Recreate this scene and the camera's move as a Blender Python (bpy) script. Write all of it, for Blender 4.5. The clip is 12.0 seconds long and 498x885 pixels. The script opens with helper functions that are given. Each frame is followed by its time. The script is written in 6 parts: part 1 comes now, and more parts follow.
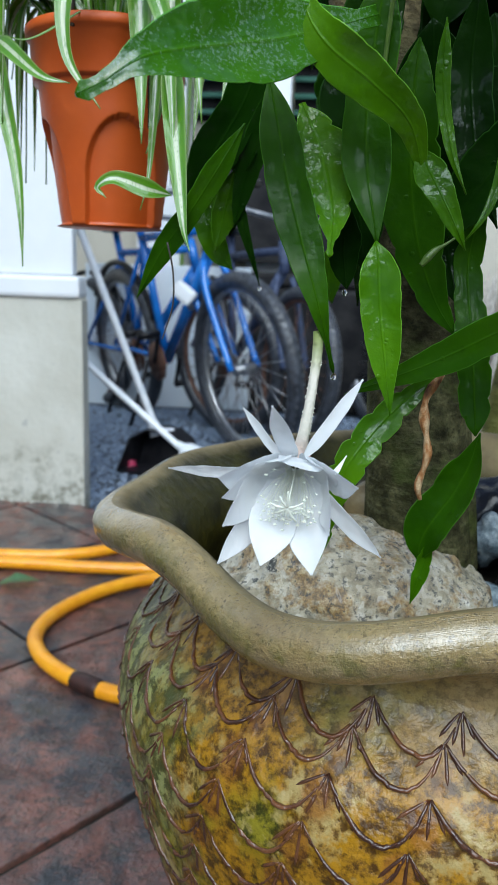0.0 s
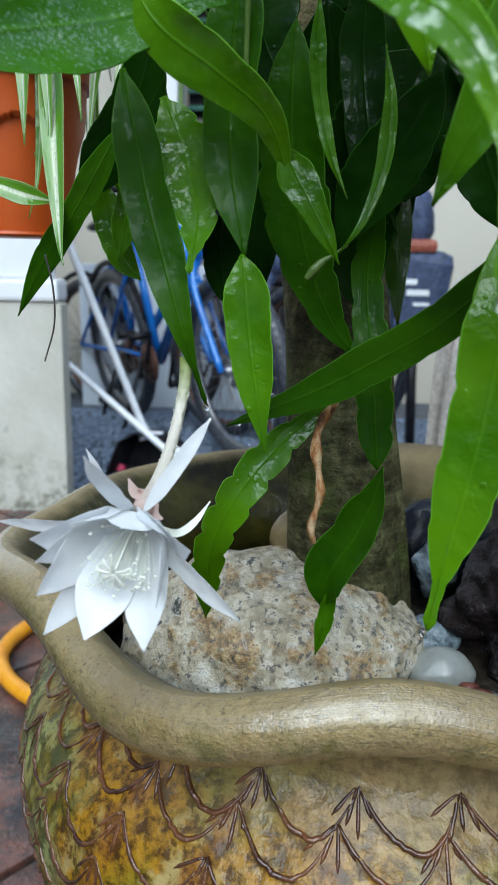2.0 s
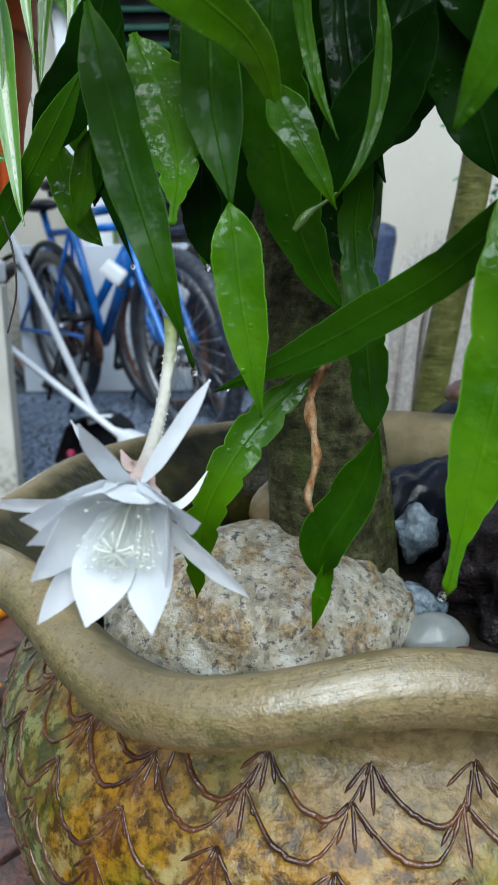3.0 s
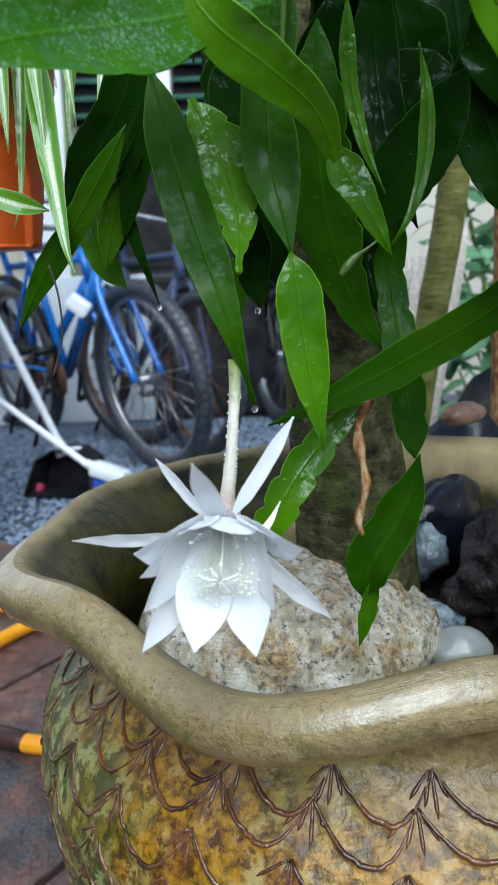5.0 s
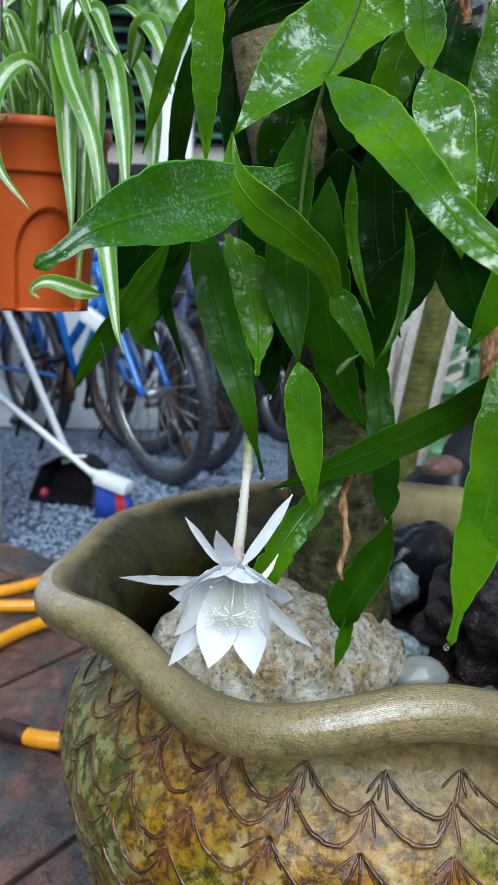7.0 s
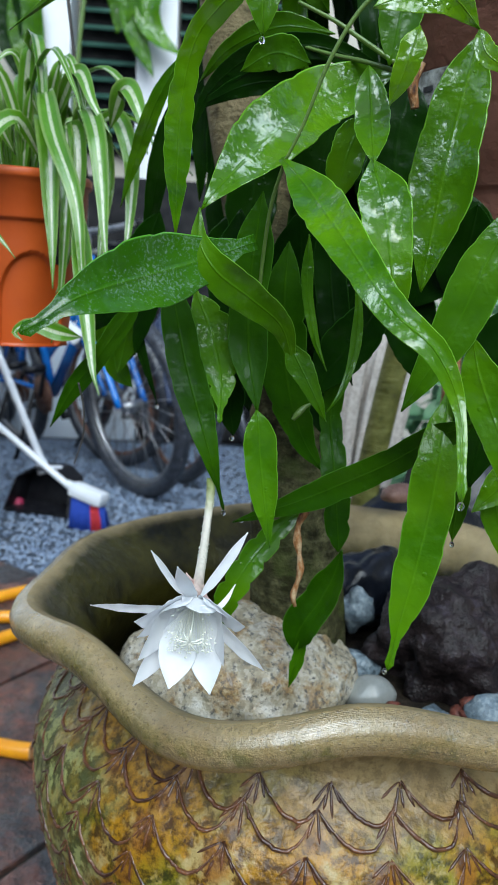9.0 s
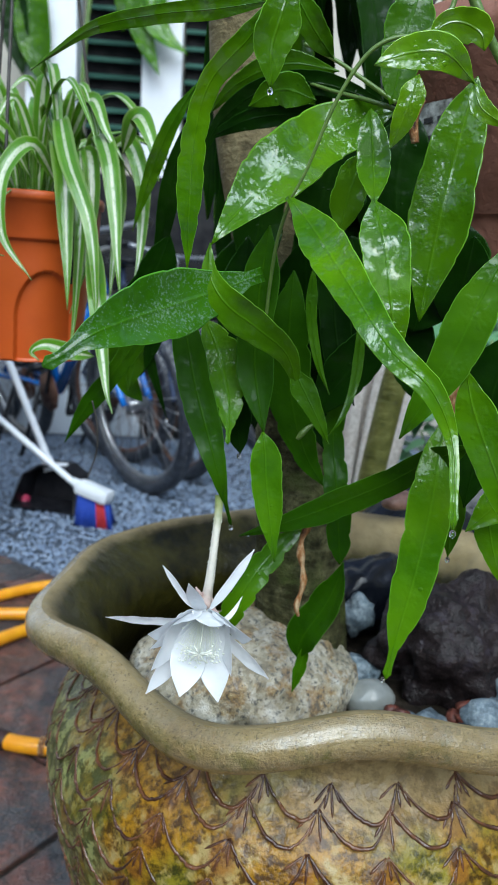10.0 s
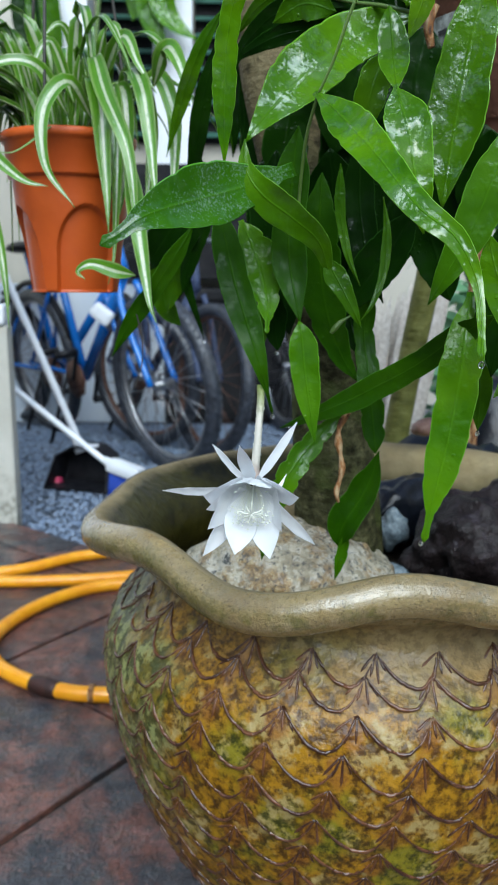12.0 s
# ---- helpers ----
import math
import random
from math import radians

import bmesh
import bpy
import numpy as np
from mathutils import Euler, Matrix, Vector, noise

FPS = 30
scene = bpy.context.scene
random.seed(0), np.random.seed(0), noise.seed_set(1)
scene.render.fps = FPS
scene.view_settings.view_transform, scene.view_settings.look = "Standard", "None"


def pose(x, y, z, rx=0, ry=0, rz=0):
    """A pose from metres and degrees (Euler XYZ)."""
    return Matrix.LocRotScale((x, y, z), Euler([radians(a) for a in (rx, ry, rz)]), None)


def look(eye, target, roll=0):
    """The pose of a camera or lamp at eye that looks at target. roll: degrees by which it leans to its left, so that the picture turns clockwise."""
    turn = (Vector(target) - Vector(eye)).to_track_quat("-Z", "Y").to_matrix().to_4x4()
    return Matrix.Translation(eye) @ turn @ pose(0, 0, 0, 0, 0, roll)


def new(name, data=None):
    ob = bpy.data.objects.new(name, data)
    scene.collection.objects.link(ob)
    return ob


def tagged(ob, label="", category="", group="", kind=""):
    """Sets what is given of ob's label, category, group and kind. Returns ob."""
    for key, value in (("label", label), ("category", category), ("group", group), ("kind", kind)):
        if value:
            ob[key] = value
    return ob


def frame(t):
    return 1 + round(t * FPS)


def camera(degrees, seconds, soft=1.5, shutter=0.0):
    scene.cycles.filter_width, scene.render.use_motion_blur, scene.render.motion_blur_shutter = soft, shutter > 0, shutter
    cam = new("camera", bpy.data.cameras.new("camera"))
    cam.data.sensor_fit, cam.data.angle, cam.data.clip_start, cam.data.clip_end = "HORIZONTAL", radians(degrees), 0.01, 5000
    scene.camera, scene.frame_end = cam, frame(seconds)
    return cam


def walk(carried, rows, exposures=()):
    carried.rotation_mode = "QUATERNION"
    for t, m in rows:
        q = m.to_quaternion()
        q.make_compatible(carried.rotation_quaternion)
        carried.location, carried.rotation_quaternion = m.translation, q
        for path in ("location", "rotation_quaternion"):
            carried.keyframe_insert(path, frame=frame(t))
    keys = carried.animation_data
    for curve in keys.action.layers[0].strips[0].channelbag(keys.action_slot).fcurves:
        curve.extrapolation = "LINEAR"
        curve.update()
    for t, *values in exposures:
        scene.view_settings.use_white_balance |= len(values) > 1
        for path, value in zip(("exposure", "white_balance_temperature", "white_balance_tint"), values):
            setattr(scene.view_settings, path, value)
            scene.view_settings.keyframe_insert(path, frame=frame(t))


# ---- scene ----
cam = camera(36.3, 12.0)
PATH = [
    (0, (0.099, 0.178, 0.69), (-0.048, 2.125, 0.257), 1.9),
    (0.5, (0.118, 0.194, 0.71), (-0.04, 2.141, 0.279), 1.3),
    (1, (0.146, 0.218, 0.706), (-0.04, 2.163, 0.28), 0.9),
    (1.5, (0.158, 0.226, 0.703), (-0.04, 2.167, 0.263), 1.1),
    (2, (0.168, 0.239, 0.702), (-0.008, 2.181, 0.259), 1.0),
    (2.5, (0.156, 0.25, 0.692), (0.016, 2.193, 0.238), 0.2),
    (3, (0.144, 0.259, 0.69), (0.111, 2.197, 0.196), -0.6),
    (3.5, (0.127, 0.26, 0.689), (0.139, 2.198, 0.196), -1.5),
    (3.7, (0.12, 0.261, 0.689), (0.144, 2.202, 0.206), -1.9),
    (5.3, (0.092, 0.224, 0.709), (0.184, 2.178, 0.29), -1.9),
    (5.5, (0.092, 0.213, 0.718), (0.183, 2.168, 0.309), -2.0),
    (6, (0.098, 0.187, 0.741), (0.201, 2.144, 0.341), -1.2),
    (6.5, (0.093, 0.166, 0.742), (0.194, 2.121, 0.332), -0.1),
    (7, (0.082, 0.146, 0.753), (0.175, 2.102, 0.346), 1.6),
    (8.8, (0.083, 0.108, 0.778), (0.207, 2.067, 0.393), 2.9),
    (9, (0.089, 0.104, 0.783), (0.241, 2.061, 0.401), 3.0),
    (9.5, (0.085, 0.09, 0.786), (0.261, 2.044, 0.394), 2.8),
    (10, (0.084, 0.081, 0.806), (0.228, 2.035, 0.407), 3.2),
    (10.5, (0.079, 0.08, 0.803), (0.147, 2.03, 0.365), 2.9),
    (11, (0.067, 0.062, 0.776), (0.064, 2.005, 0.303), 2.6),
    (11.3, (0.065, 0.05, 0.755), (0.062, 1.993, 0.279), 2.3),
    (11.5, (0.068, 0.042, 0.75), (0.091, 1.988, 0.29), 2.2),
    (12, (0.07, 0.027, 0.737), (0.154, 1.982, 0.324), 0.5),
]
walk(cam, [(t, look(eye, target, roll)) for t, eye, target, roll in PATH], [(0, 0.26), (3.7, 0.26), (5.4, 0.43), (5.9, 0.30), (12, 0.31)])

# ---- light ----
world = bpy.data.worlds.new("world")
scene.world = world
world.use_nodes = True
wn = world.node_tree.nodes
sky = wn.new("ShaderNodeTexSky")
sky.sky_type, sky.sun_disc, sky.sun_elevation, sky.sun_rotation = "NISHITA", False, radians(46), radians(176)
sky.air_density, sky.dust_density, sky.ozone_density = 1.0, 2.0, 1.5
world.node_tree.links.new(sky.outputs[0], wn["Background"].inputs[0])
wn["Background"].inputs[1].default_value = 0.145
sun = new("sun", bpy.data.lights.new("sun", "SUN"))
sun.data.energy, sun.data.angle, sun.data.color = 2.75, radians(55), (0.695, 0.895, 1.0)
sun.matrix_world = look((0.15, -2.6, 2.7), (0, 0, 0))
cam.data.dof.use_dof, cam.data.dof.focus_distance, cam.data.dof.aperture_fstop = True, 0.42, 21.0


# ---- materials ----
class Nodes:
    """A principled material with short ways to noise, ramps and bumps."""

    def __init__(self, name, rough=0.5, metal=0.0, spec=0.5, coat=0.0, coat_rough=0.1, world_space=False):
        self.m = bpy.data.materials.new(name)
        self.m.use_nodes = True
        self.t = self.m.node_tree
        self.p = self.t.nodes["Principled BSDF"]
        self.set("Roughness", rough), self.set("Metallic", metal), self.set("Specular IOR Level", spec)
        self.set("Coat Weight", coat), self.set("Coat Roughness", coat_rough)
        self.tc = self.t.nodes.new("ShaderNodeTexCoord")
        self.world = self.t.nodes.new("ShaderNodeNewGeometry").outputs["Position"] if world_space else None

    def set(self, key, value):
        if isinstance(value, bpy.types.NodeSocket):
            self.t.links.new(value, self.p.inputs[key])
        else:
            self.p.inputs[key].default_value = value
        return self

    def where(self, scale=(1, 1, 1)):
        mp = self.t.nodes.new("ShaderNodeMapping")
        mp.inputs["Scale"].default_value = scale
        self.t.links.new(self.world or self.tc.outputs["Object"], mp.inputs[0])
        return mp.outputs[0]

    def noise(self, size, detail=4, rough=0.55, stretch=(1, 1, 1), distort=0.0):
        n = self.t.nodes.new("ShaderNodeTexNoise")
        n.inputs["Scale"].default_value, n.inputs["Detail"].default_value = 1.0 / size, detail
        n.inputs["Roughness"].default_value, n.inputs["Distortion"].default_value = rough, distort
        self.t.links.new(self.where(stretch), n.inputs["Vector"])
        return n.outputs["Fac"]

    def cells(self, size, out="Distance", feature="F1"):
        n = self.t.nodes.new("ShaderNodeTexVoronoi")
        n.feature = feature
        n.inputs["Scale"].default_value = 1.0 / size
        self.t.links.new(self.where(), n.inputs["Vector"])
        return n.outputs[out]

    def ramp(self, fac, *stops):
        r = self.t.nodes.new("ShaderNodeValToRGB")
        while len(r.color_ramp.elements) < len(stops):
            r.color_ramp.elements.new(0.5)
        for e, (pos, col) in zip(r.color_ramp.elements, stops):
            e.position = pos
            e.color = (*col, 1) if isinstance(col, tuple) else (col, col, col, 1)
        self.t.links.new(fac, r.inputs[0])
        return r.outputs[0]

    def mix(self, fac, a, b, blend="MIX"):
        x = self.t.nodes.new("ShaderNodeMix")
        x.data_type, x.blend_type = "RGBA", blend
        for sock, v in ((x.inputs[0], fac), (x.inputs[6], a), (x.inputs[7], b)):
            if isinstance(v, bpy.types.NodeSocket):
                self.t.links.new(v, sock)
            elif isinstance(v, tuple):
                sock.default_value = (*v, 1)
            else:
                sock.default_value = v
        return x.outputs[2]

    def math(self, op, a, b=0.0):
        x = self.t.nodes.new("ShaderNodeMath")
        x.operation = op
        for sock, v in zip(x.inputs, (a, b)):
            if isinstance(v, bpy.types.NodeSocket):
                self.t.links.new(v, sock)
            else:
                sock.default_value = v
        return x.outputs[0]

    def uv(self):
        s = self.t.nodes.new("ShaderNodeSeparateXYZ")
        self.t.links.new(self.tc.outputs["UV"], s.inputs[0])
        return s.outputs[0], s.outputs[1]

    def place(self):
        s = self.t.nodes.new("ShaderNodeSeparateXYZ")
        self.t.links.new(self.tc.outputs["Object"], s.inputs[0])
        return s.outputs

    def random(self):
        return self.t.nodes.new("ShaderNodeObjectInfo").outputs["Random"]

    def bump(self, *heights, coat=True):
        """heights: (socket, metres of relief)."""
        last = None
        for h, d in heights:
            b = self.t.nodes.new("ShaderNodeBump")
            b.inputs["Distance"].default_value = d
            self.t.links.new(h, b.inputs["Height"])
            if last:
                self.t.links.new(last, b.inputs["Normal"])
            last = b.outputs[0]
        self.t.links.new(last, self.p.inputs["Normal"])
        if coat:
            self.t.links.new(last, self.p.inputs["Coat Normal"])
        self.normal = last
        return self

    def translucent(self, colour, share):
        tr = self.t.nodes.new("ShaderNodeBsdfTranslucent")
        mx = self.t.nodes.new("ShaderNodeMixShader")
        mx.inputs[0].default_value = share
        if isinstance(colour, bpy.types.NodeSocket):
            self.t.links.new(colour, tr.inputs[0])
        else:
            tr.inputs[0].default_value = (*colour, 1)
        out = self.t.nodes["Material Output"]
        self.t.links.new(self.p.outputs[0], mx.inputs[1])
        self.t.links.new(tr.outputs[0], mx.inputs[2])
        self.t.links.new(mx.outputs[0], out.inputs[0])
        return self


def leaf_material(name, dark, light, rib, share=0.12, wet=0.9, level=0.35, spotted=0.0, gloss=1.6, ripples=0.0004):
    n = Nodes(name, 0.42, coat=0.35, coat_rough=0.06, spec=level)
    along, across = n.uv()
    v = n.math("ABSOLUTE", n.math("SUBTRACT", across, 0.5))
    base = n.mix(n.ramp(n.noise(0.05, 3), (0.3, 0.0), (0.7, 1.0)), dark, light)
    base = n.mix(n.math("MULTIPLY", n.random(), 0.55), base, tuple(c * 0.5 for c in light))
    yellow = n.ramp(n.noise(0.10, 2), (0.52, 0.0), (0.68, 0.4))
    base = n.mix(yellow, base, (light[0] * 1.5, light[1] * 1.15, light[2]))
    base = n.mix(n.ramp(n.noise(0.004, 3), (0.5, 0.0), (0.8, 0.2)), base, tuple(min(1, c * 1.5) for c in light))
    base = n.mix(n.ramp(n.noise(0.007, 4), (0.68, 0.0), (0.74, 0.35)), base, tuple(c * 0.4 for c in dark))
    base = n.mix(n.ramp(v, (0.0, 0.3), (0.03, 0.0)), base, rib)
    # pale margin, also brightened to stand for the wet edge's highlight
    base = n.mix(n.ramp(v, (0.472, 0.0), (0.49, 0.75)), base, tuple(min(1, c * 1.9 + 0.15 * light[1]) for c in light))
    if spotted:
        spot = n.ramp(n.math("ADD", n.noise(0.0017, 4, 0.7), n.ramp(n.noise(0.03, 3), (0.40, 0.0), (0.62, 0.14))), (0.60, 0.0), (0.70, spotted))
        base = n.mix(spot, base, (0.30, 0.42, 0.33))
    n.set("Base Color", base)
    n.set("Roughness", n.ramp(n.noise(0.02, 4), (0.35, 0.30), (0.7, 0.5)))
    film = n.ramp(n.noise(0.016, 5, 0.72), (0.48, 0.03), (0.58, 1.0))
    n.set("Coat Weight", n.math("MULTIPLY", film, wet))
    n.set("Coat Roughness", n.ramp(n.noise(0.012, 5, 0.7), (0.40, 0.02), (0.62, 0.10)))
    n.set("Coat IOR", gloss)
    drops = n.ramp(n.cells(0.006), (0.0, 1.0), (0.16, 0.75), (0.26, 0.0))
    spots = n.ramp(n.noise(0.03, 3), (0.56, 0.0), (0.62, 1.0))
    cluster = n.ramp(n.noise(0.035, 4, 0.6), (0.46, 0.12), (0.60, 1.0))
    ripple = n.math("MULTIPLY", n.noise(0.010, 4, 0.6), cluster)
    ridge = n.ramp(v, (0.0, 1.0), (0.045, 0.0))
    n.bump((n.noise(0.035, 2), 0.0020), (ripple, ripples), (ridge, 0.0003), (n.math("MULTIPLY", drops, spots), 0.0004))
    n.translucent(n.mix(0.5, base, (0.24, 0.55, 0.003)), share)
    return n.m


M_LEAF = leaf_material("cactus leaf green", (0.024, 0.098, 0.001), (0.064, 0.200, 0.002), (0.08, 0.26, 0.008), 0.2, 0.55, 0.10, gloss=1.7, ripples=0.0009)
M_LEAF_BRIGHT = leaf_material("cactus leaf bright green", (0.034, 0.145, 0.001), (0.105, 0.285, 0.002), (0.15, 0.36, 0.012), 0.24, 0.95, 0.08, gloss=2.0, ripples=0.0011)
# dark leaf green taken near black, standing in for the plant's inner shade
M_LEAF_SHADED = leaf_material("cactus leaf green darkened for shade", (0.002, 0.014, 0.0006), (0.007, 0.038, 0.001), (0.012, 0.05, 0.003), 0.03, 0.2, 0.05)
M_LEAF_FRESH = leaf_material("cactus leaf fresh green", (0.034, 0.140, 0.001), (0.092, 0.26, 0.002), (0.12, 0.33, 0.010), 0.2, 0.5, 0.10, gloss=1.7, ripples=0.0009)
M_LEAF_MID = leaf_material("cactus leaf mid green", (0.010, 0.056, 0.0005), (0.032, 0.125, 0.001), (0.07, 0.20, 0.006), 0.20, 0.14, 0.08, ripples=0.0008)
M_LEAF_SPOT = leaf_material("water spotted leaf", (0.014, 0.095, 0.001), (0.045, 0.19, 0.002), (0.10, 0.29, 0.012), 0.15, 1.0, 0.12, 0.32)
M_LEAF_YOUNG = leaf_material("young yellow green leaf", (0.075, 0.24, 0.001), (0.20, 0.42, 0.003), (0.26, 0.48, 0.02), 0.3, 1.0, 0.14, gloss=2.3, ripples=0.0011)


def striped_material():
    n = Nodes("striped ribbon leaf", 0.3, coat=0.9, coat_rough=0.08)
    along, across = n.uv()
    v = n.math("ABSOLUTE", n.math("SUBTRACT", across, 0.5))
    wob = n.math("ADD", v, n.math("MULTIPLY", n.math("SUBTRACT", n.noise(0.006, 3, stretch=(1, 1, 0.2)), 0.5), 0.06))
    green = n.mix(n.noise(0.03), (0.055, 0.20, 0.004), (0.17, 0.43, 0.014))
    wob = n.math("ADD", wob, n.math("MULTIPLY", n.random(), 0.09))
    base = n.mix(n.ramp(wob, (0.12, 0.9), (0.18, 0.0)), green, (0.66, 0.72, 0.50))
    fine = n.noise(0.0016, 2, stretch=(1, 1, 0.06))
    base = n.mix(n.ramp(fine, (0.56, 0.0), (0.62, 0.45)), base, (0.12, 0.34, 0.03))
    base = n.mix(n.ramp(wob, (0.40, 0.0), (0.48, 0.35)), base, (0.45, 0.52, 0.22))
    n.set("Base Color", base)
    n.bump((n.noise(0.002, 2, stretch=(1, 1, 0.1)), 0.0003), (n.noise(0.02, 2), 0.001))
    n.translucent(base, 0.3)
    return n.m


M_STRIPE = striped_material()

n = Nodes("petal white", 0.45, spec=0.4)
pa, pv = n.uv()
n.set("Base Color", n.mix(n.ramp(n.noise(0.004, 3, stretch=(1, 1, 0.3)), (0.35, 0.0), (0.7, 1.0)), (0.95, 0.97, 0.99), (0.985, 0.99, 1.0)))
n.bump((n.noise(0.0022, 3, stretch=(1, 1, 0.25)), 0.0003))
n.translucent((0.98, 0.99, 1.0), 0.42)
M_PETAL = n.m

n = Nodes("stamen cream", 0.5)
n.set("Base Color", n.mix(n.noise(0.004), (0.82, 0.84, 0.66), (0.86, 0.88, 0.84)))
M_STAMEN = n.m

n = Nodes("flower tube cream", 0.45)
tx, tv = n.uv()
n.set("Base Color", n.mix(n.ramp(tx, (0.0, 1.0), (0.16, 0.55), (0.3, 0.0)), n.mix(n.ramp(tx, (0.75, 0.0), (1.0, 0.7)), (0.72, 0.67, 0.57), (0.62, 0.40, 0.36)), (0.26, 0.34, 0.07)))
n.bump((n.noise(0.004, 3), 0.001), (n.cells(0.004), 0.0008))
n.translucent((0.6, 0.6, 0.42), 0.15)
M_TUBE = n.m
n = Nodes("flower bract pink", 0.45)
n.set("Base Color", n.mix(n.noise(0.006), (0.62, 0.36, 0.34), (0.72, 0.62, 0.55)))
n.translucent((0.7, 0.4, 0.38), 0.2)
M_BRACT = n.m

n = Nodes("water drop", 0.02, spec=0.5)
n.set("Base Color", (0.95, 0.97, 1.0, 1)).set("Transmission Weight", 1.0).set("IOR", 1.33)
M_WATER = n.m

# glazed pot body
n = Nodes("mottled ochre pot glaze", 0.55, coat=0.28, coat_rough=0.22, spec=0.3)
ox, oy, oz = n.place()
near_fan, near_edge = n.uv()
big = n.ramp(n.noise(0.07, 4, 0.6), (0.48, 0.0), (0.62, 1.0))
fine = n.ramp(n.noise(0.009, 5, 0.70), (0.40, 0.0), (0.58, 1.0))
ochre = n.mix(fine, (0.068, 0.027, 0.0015), (0.36, 0.172, 0.007))
olive = n.mix(fine, (0.030, 0.031, 0.001), (0.22, 0.180, 0.010))
base = n.mix(big, ochre, olive)
pale = n.ramp(n.noise(0.045, 5, 0.7), (0.52, 0.0), (0.60, 1.0))
speck = n.ramp(n.noise(0.009, 4, 0.6), (0.42, 0.0), (0.54, 1.0))
base = n.mix(n.math("MULTIPLY", pale, n.math("ADD", n.math("MULTIPLY", speck, 0.8), 0.1)), base, (0.38, 0.285, 0.11))
pool = n.ramp(n.math("ADD", near_fan, n.math("MULTIPLY", n.noise(0.012, 4, 0.6), 0.9)), (0.62, 0.0), (1.00, 0.85))
base = n.mix(pool, base, n.mix(fine, (0.085, 0.026, 0.004), (0.27, 0.105, 0.010)))
lip_line = n.ramp(n.math("ADD", near_edge, n.math("MULTIPLY", n.noise(0.010, 4, 0.6), 0.7)), (0.95, 0.0), (1.2, 0.8))
base = n.mix(lip_line, base, (0.075, 0.026, 0.010))
mossy = n.ramp(n.math("ADD", n.math("MULTIPLY", ox, -5.0), n.math("MULTIPLY", n.noise(0.05, 4), 0.9)), (0.28, 0.0), (0.50, 1.0))
flake = n.ramp(n.noise(0.012, 5, 0.7), (0.48, 0.0), (0.54, 1.0))
base = n.mix(mossy, base, n.mix(flake, (0.058, 0.066, 0.016), (0.25, 0.26, 0.09)))
# plain tan shoulder band, its colour dulled for the shade under the rim
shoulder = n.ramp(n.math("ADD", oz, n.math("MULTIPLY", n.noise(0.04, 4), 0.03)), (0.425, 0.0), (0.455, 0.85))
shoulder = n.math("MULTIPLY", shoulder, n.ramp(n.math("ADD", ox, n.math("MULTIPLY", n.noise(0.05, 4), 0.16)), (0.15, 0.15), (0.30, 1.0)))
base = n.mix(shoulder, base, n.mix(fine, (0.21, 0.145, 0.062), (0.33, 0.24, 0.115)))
black = n.ramp(n.noise(0.02, 4, 0.6), (0.70, 0.0), (0.74, 0.7))
base = n.mix(black, base, (0.022, 0.022, 0.014))
n.set("Base Color", base)
n.set("Roughness", n.ramp(n.noise(0.02, 4), (0.35, 0.3), (0.7, 0.62)))
n.bump((n.noise(0.02, 4), 0.0030), (n.noise(0.006, 4, 0.6), 0.0006), (speck, 0.00015))
M_POT = n.m

n = Nodes("brown relief glaze", 0.35, coat=0.7, coat_rough=0.12)
n.set("Base Color", n.mix(n.ramp(n.noise(0.02, 4), (0.4, 0.0), (0.65, 1.0)), (0.050, 0.015, 0.006), (0.17, 0.062, 0.022)))
n.bump((n.noise(0.006, 4), 0.0015))
M_RELIEF = n.m

n = Nodes("tan glazed rim", 0.42, coat=1.0, coat_rough=0.12, spec=0.25)
ox, oy, oz = n.place()
ua, uc = n.uv()
lines = n.t.nodes.new("ShaderNodeTexNoise")
lines.inputs["Scale"].default_value, lines.inputs["Detail"].default_value = 1.0, 3
mp = n.t.nodes.new("ShaderNodeMapping")
mp.inputs["Scale"].default_value = (4, 95, 1)
n.t.links.new(n.tc.outputs["UV"], mp.inputs[0])
n.t.links.new(mp.outputs[0], lines.inputs["Vector"])
base = n.mix(n.ramp(n.noise(0.05, 4), (0.35, 0.0), (0.65, 1.0)), (0.30, 0.203, 0.074), (0.41, 0.300, 0.128))
base = n.mix(n.ramp(n.noise(0.006, 5, 0.7), (0.40, 0.35), (0.56, 0.0)), base, (0.16, 0.11, 0.035))
ringed = n.ramp(n.math("ADD", ox, n.math("MULTIPLY", n.noise(0.05, 3), 0.10)), (0.10, 0.12), (0.22, 1.0))
base = n.mix(n.math("MULTIPLY", ringed, n.ramp(lines.outputs["Fac"], (0.36, 0.28), (0.48, 0.0))), base, (0.17, 0.11, 0.04))
rings = n.math("MULTIPLY", ringed, lines.outputs["Fac"])
base = n.mix(n.ramp(n.noise(0.0028, 4, 0.7), (0.57, 0.0), (0.64, 0.75)), base, (0.085, 0.06, 0.02))
base = n.mix(n.ramp(n.noise(0.0045, 5, 0.75), (0.58, 0.0), (0.66, 0.35)), base, (0.40, 0.31, 0.155))
base = n.mix(n.ramp(n.noise(0.014, 4, 0.6), (0.5, 0.0), (0.66, 0.5)), base, (0.34, 0.26, 0.125))
# lilac-grey left end: sky reflection on the wet rim, painted into the colour
sky_glint = n.ramp(n.math("ADD", n.math("MULTIPLY", ox, -6.0), n.noise(0.03, 3)), (0.85, 0.0), (1.25, 0.7))
base = n.mix(sky_glint, base, n.mix(n.noise(0.012, 4), (0.34, 0.28, 0.215), (0.52, 0.465, 0.41)))
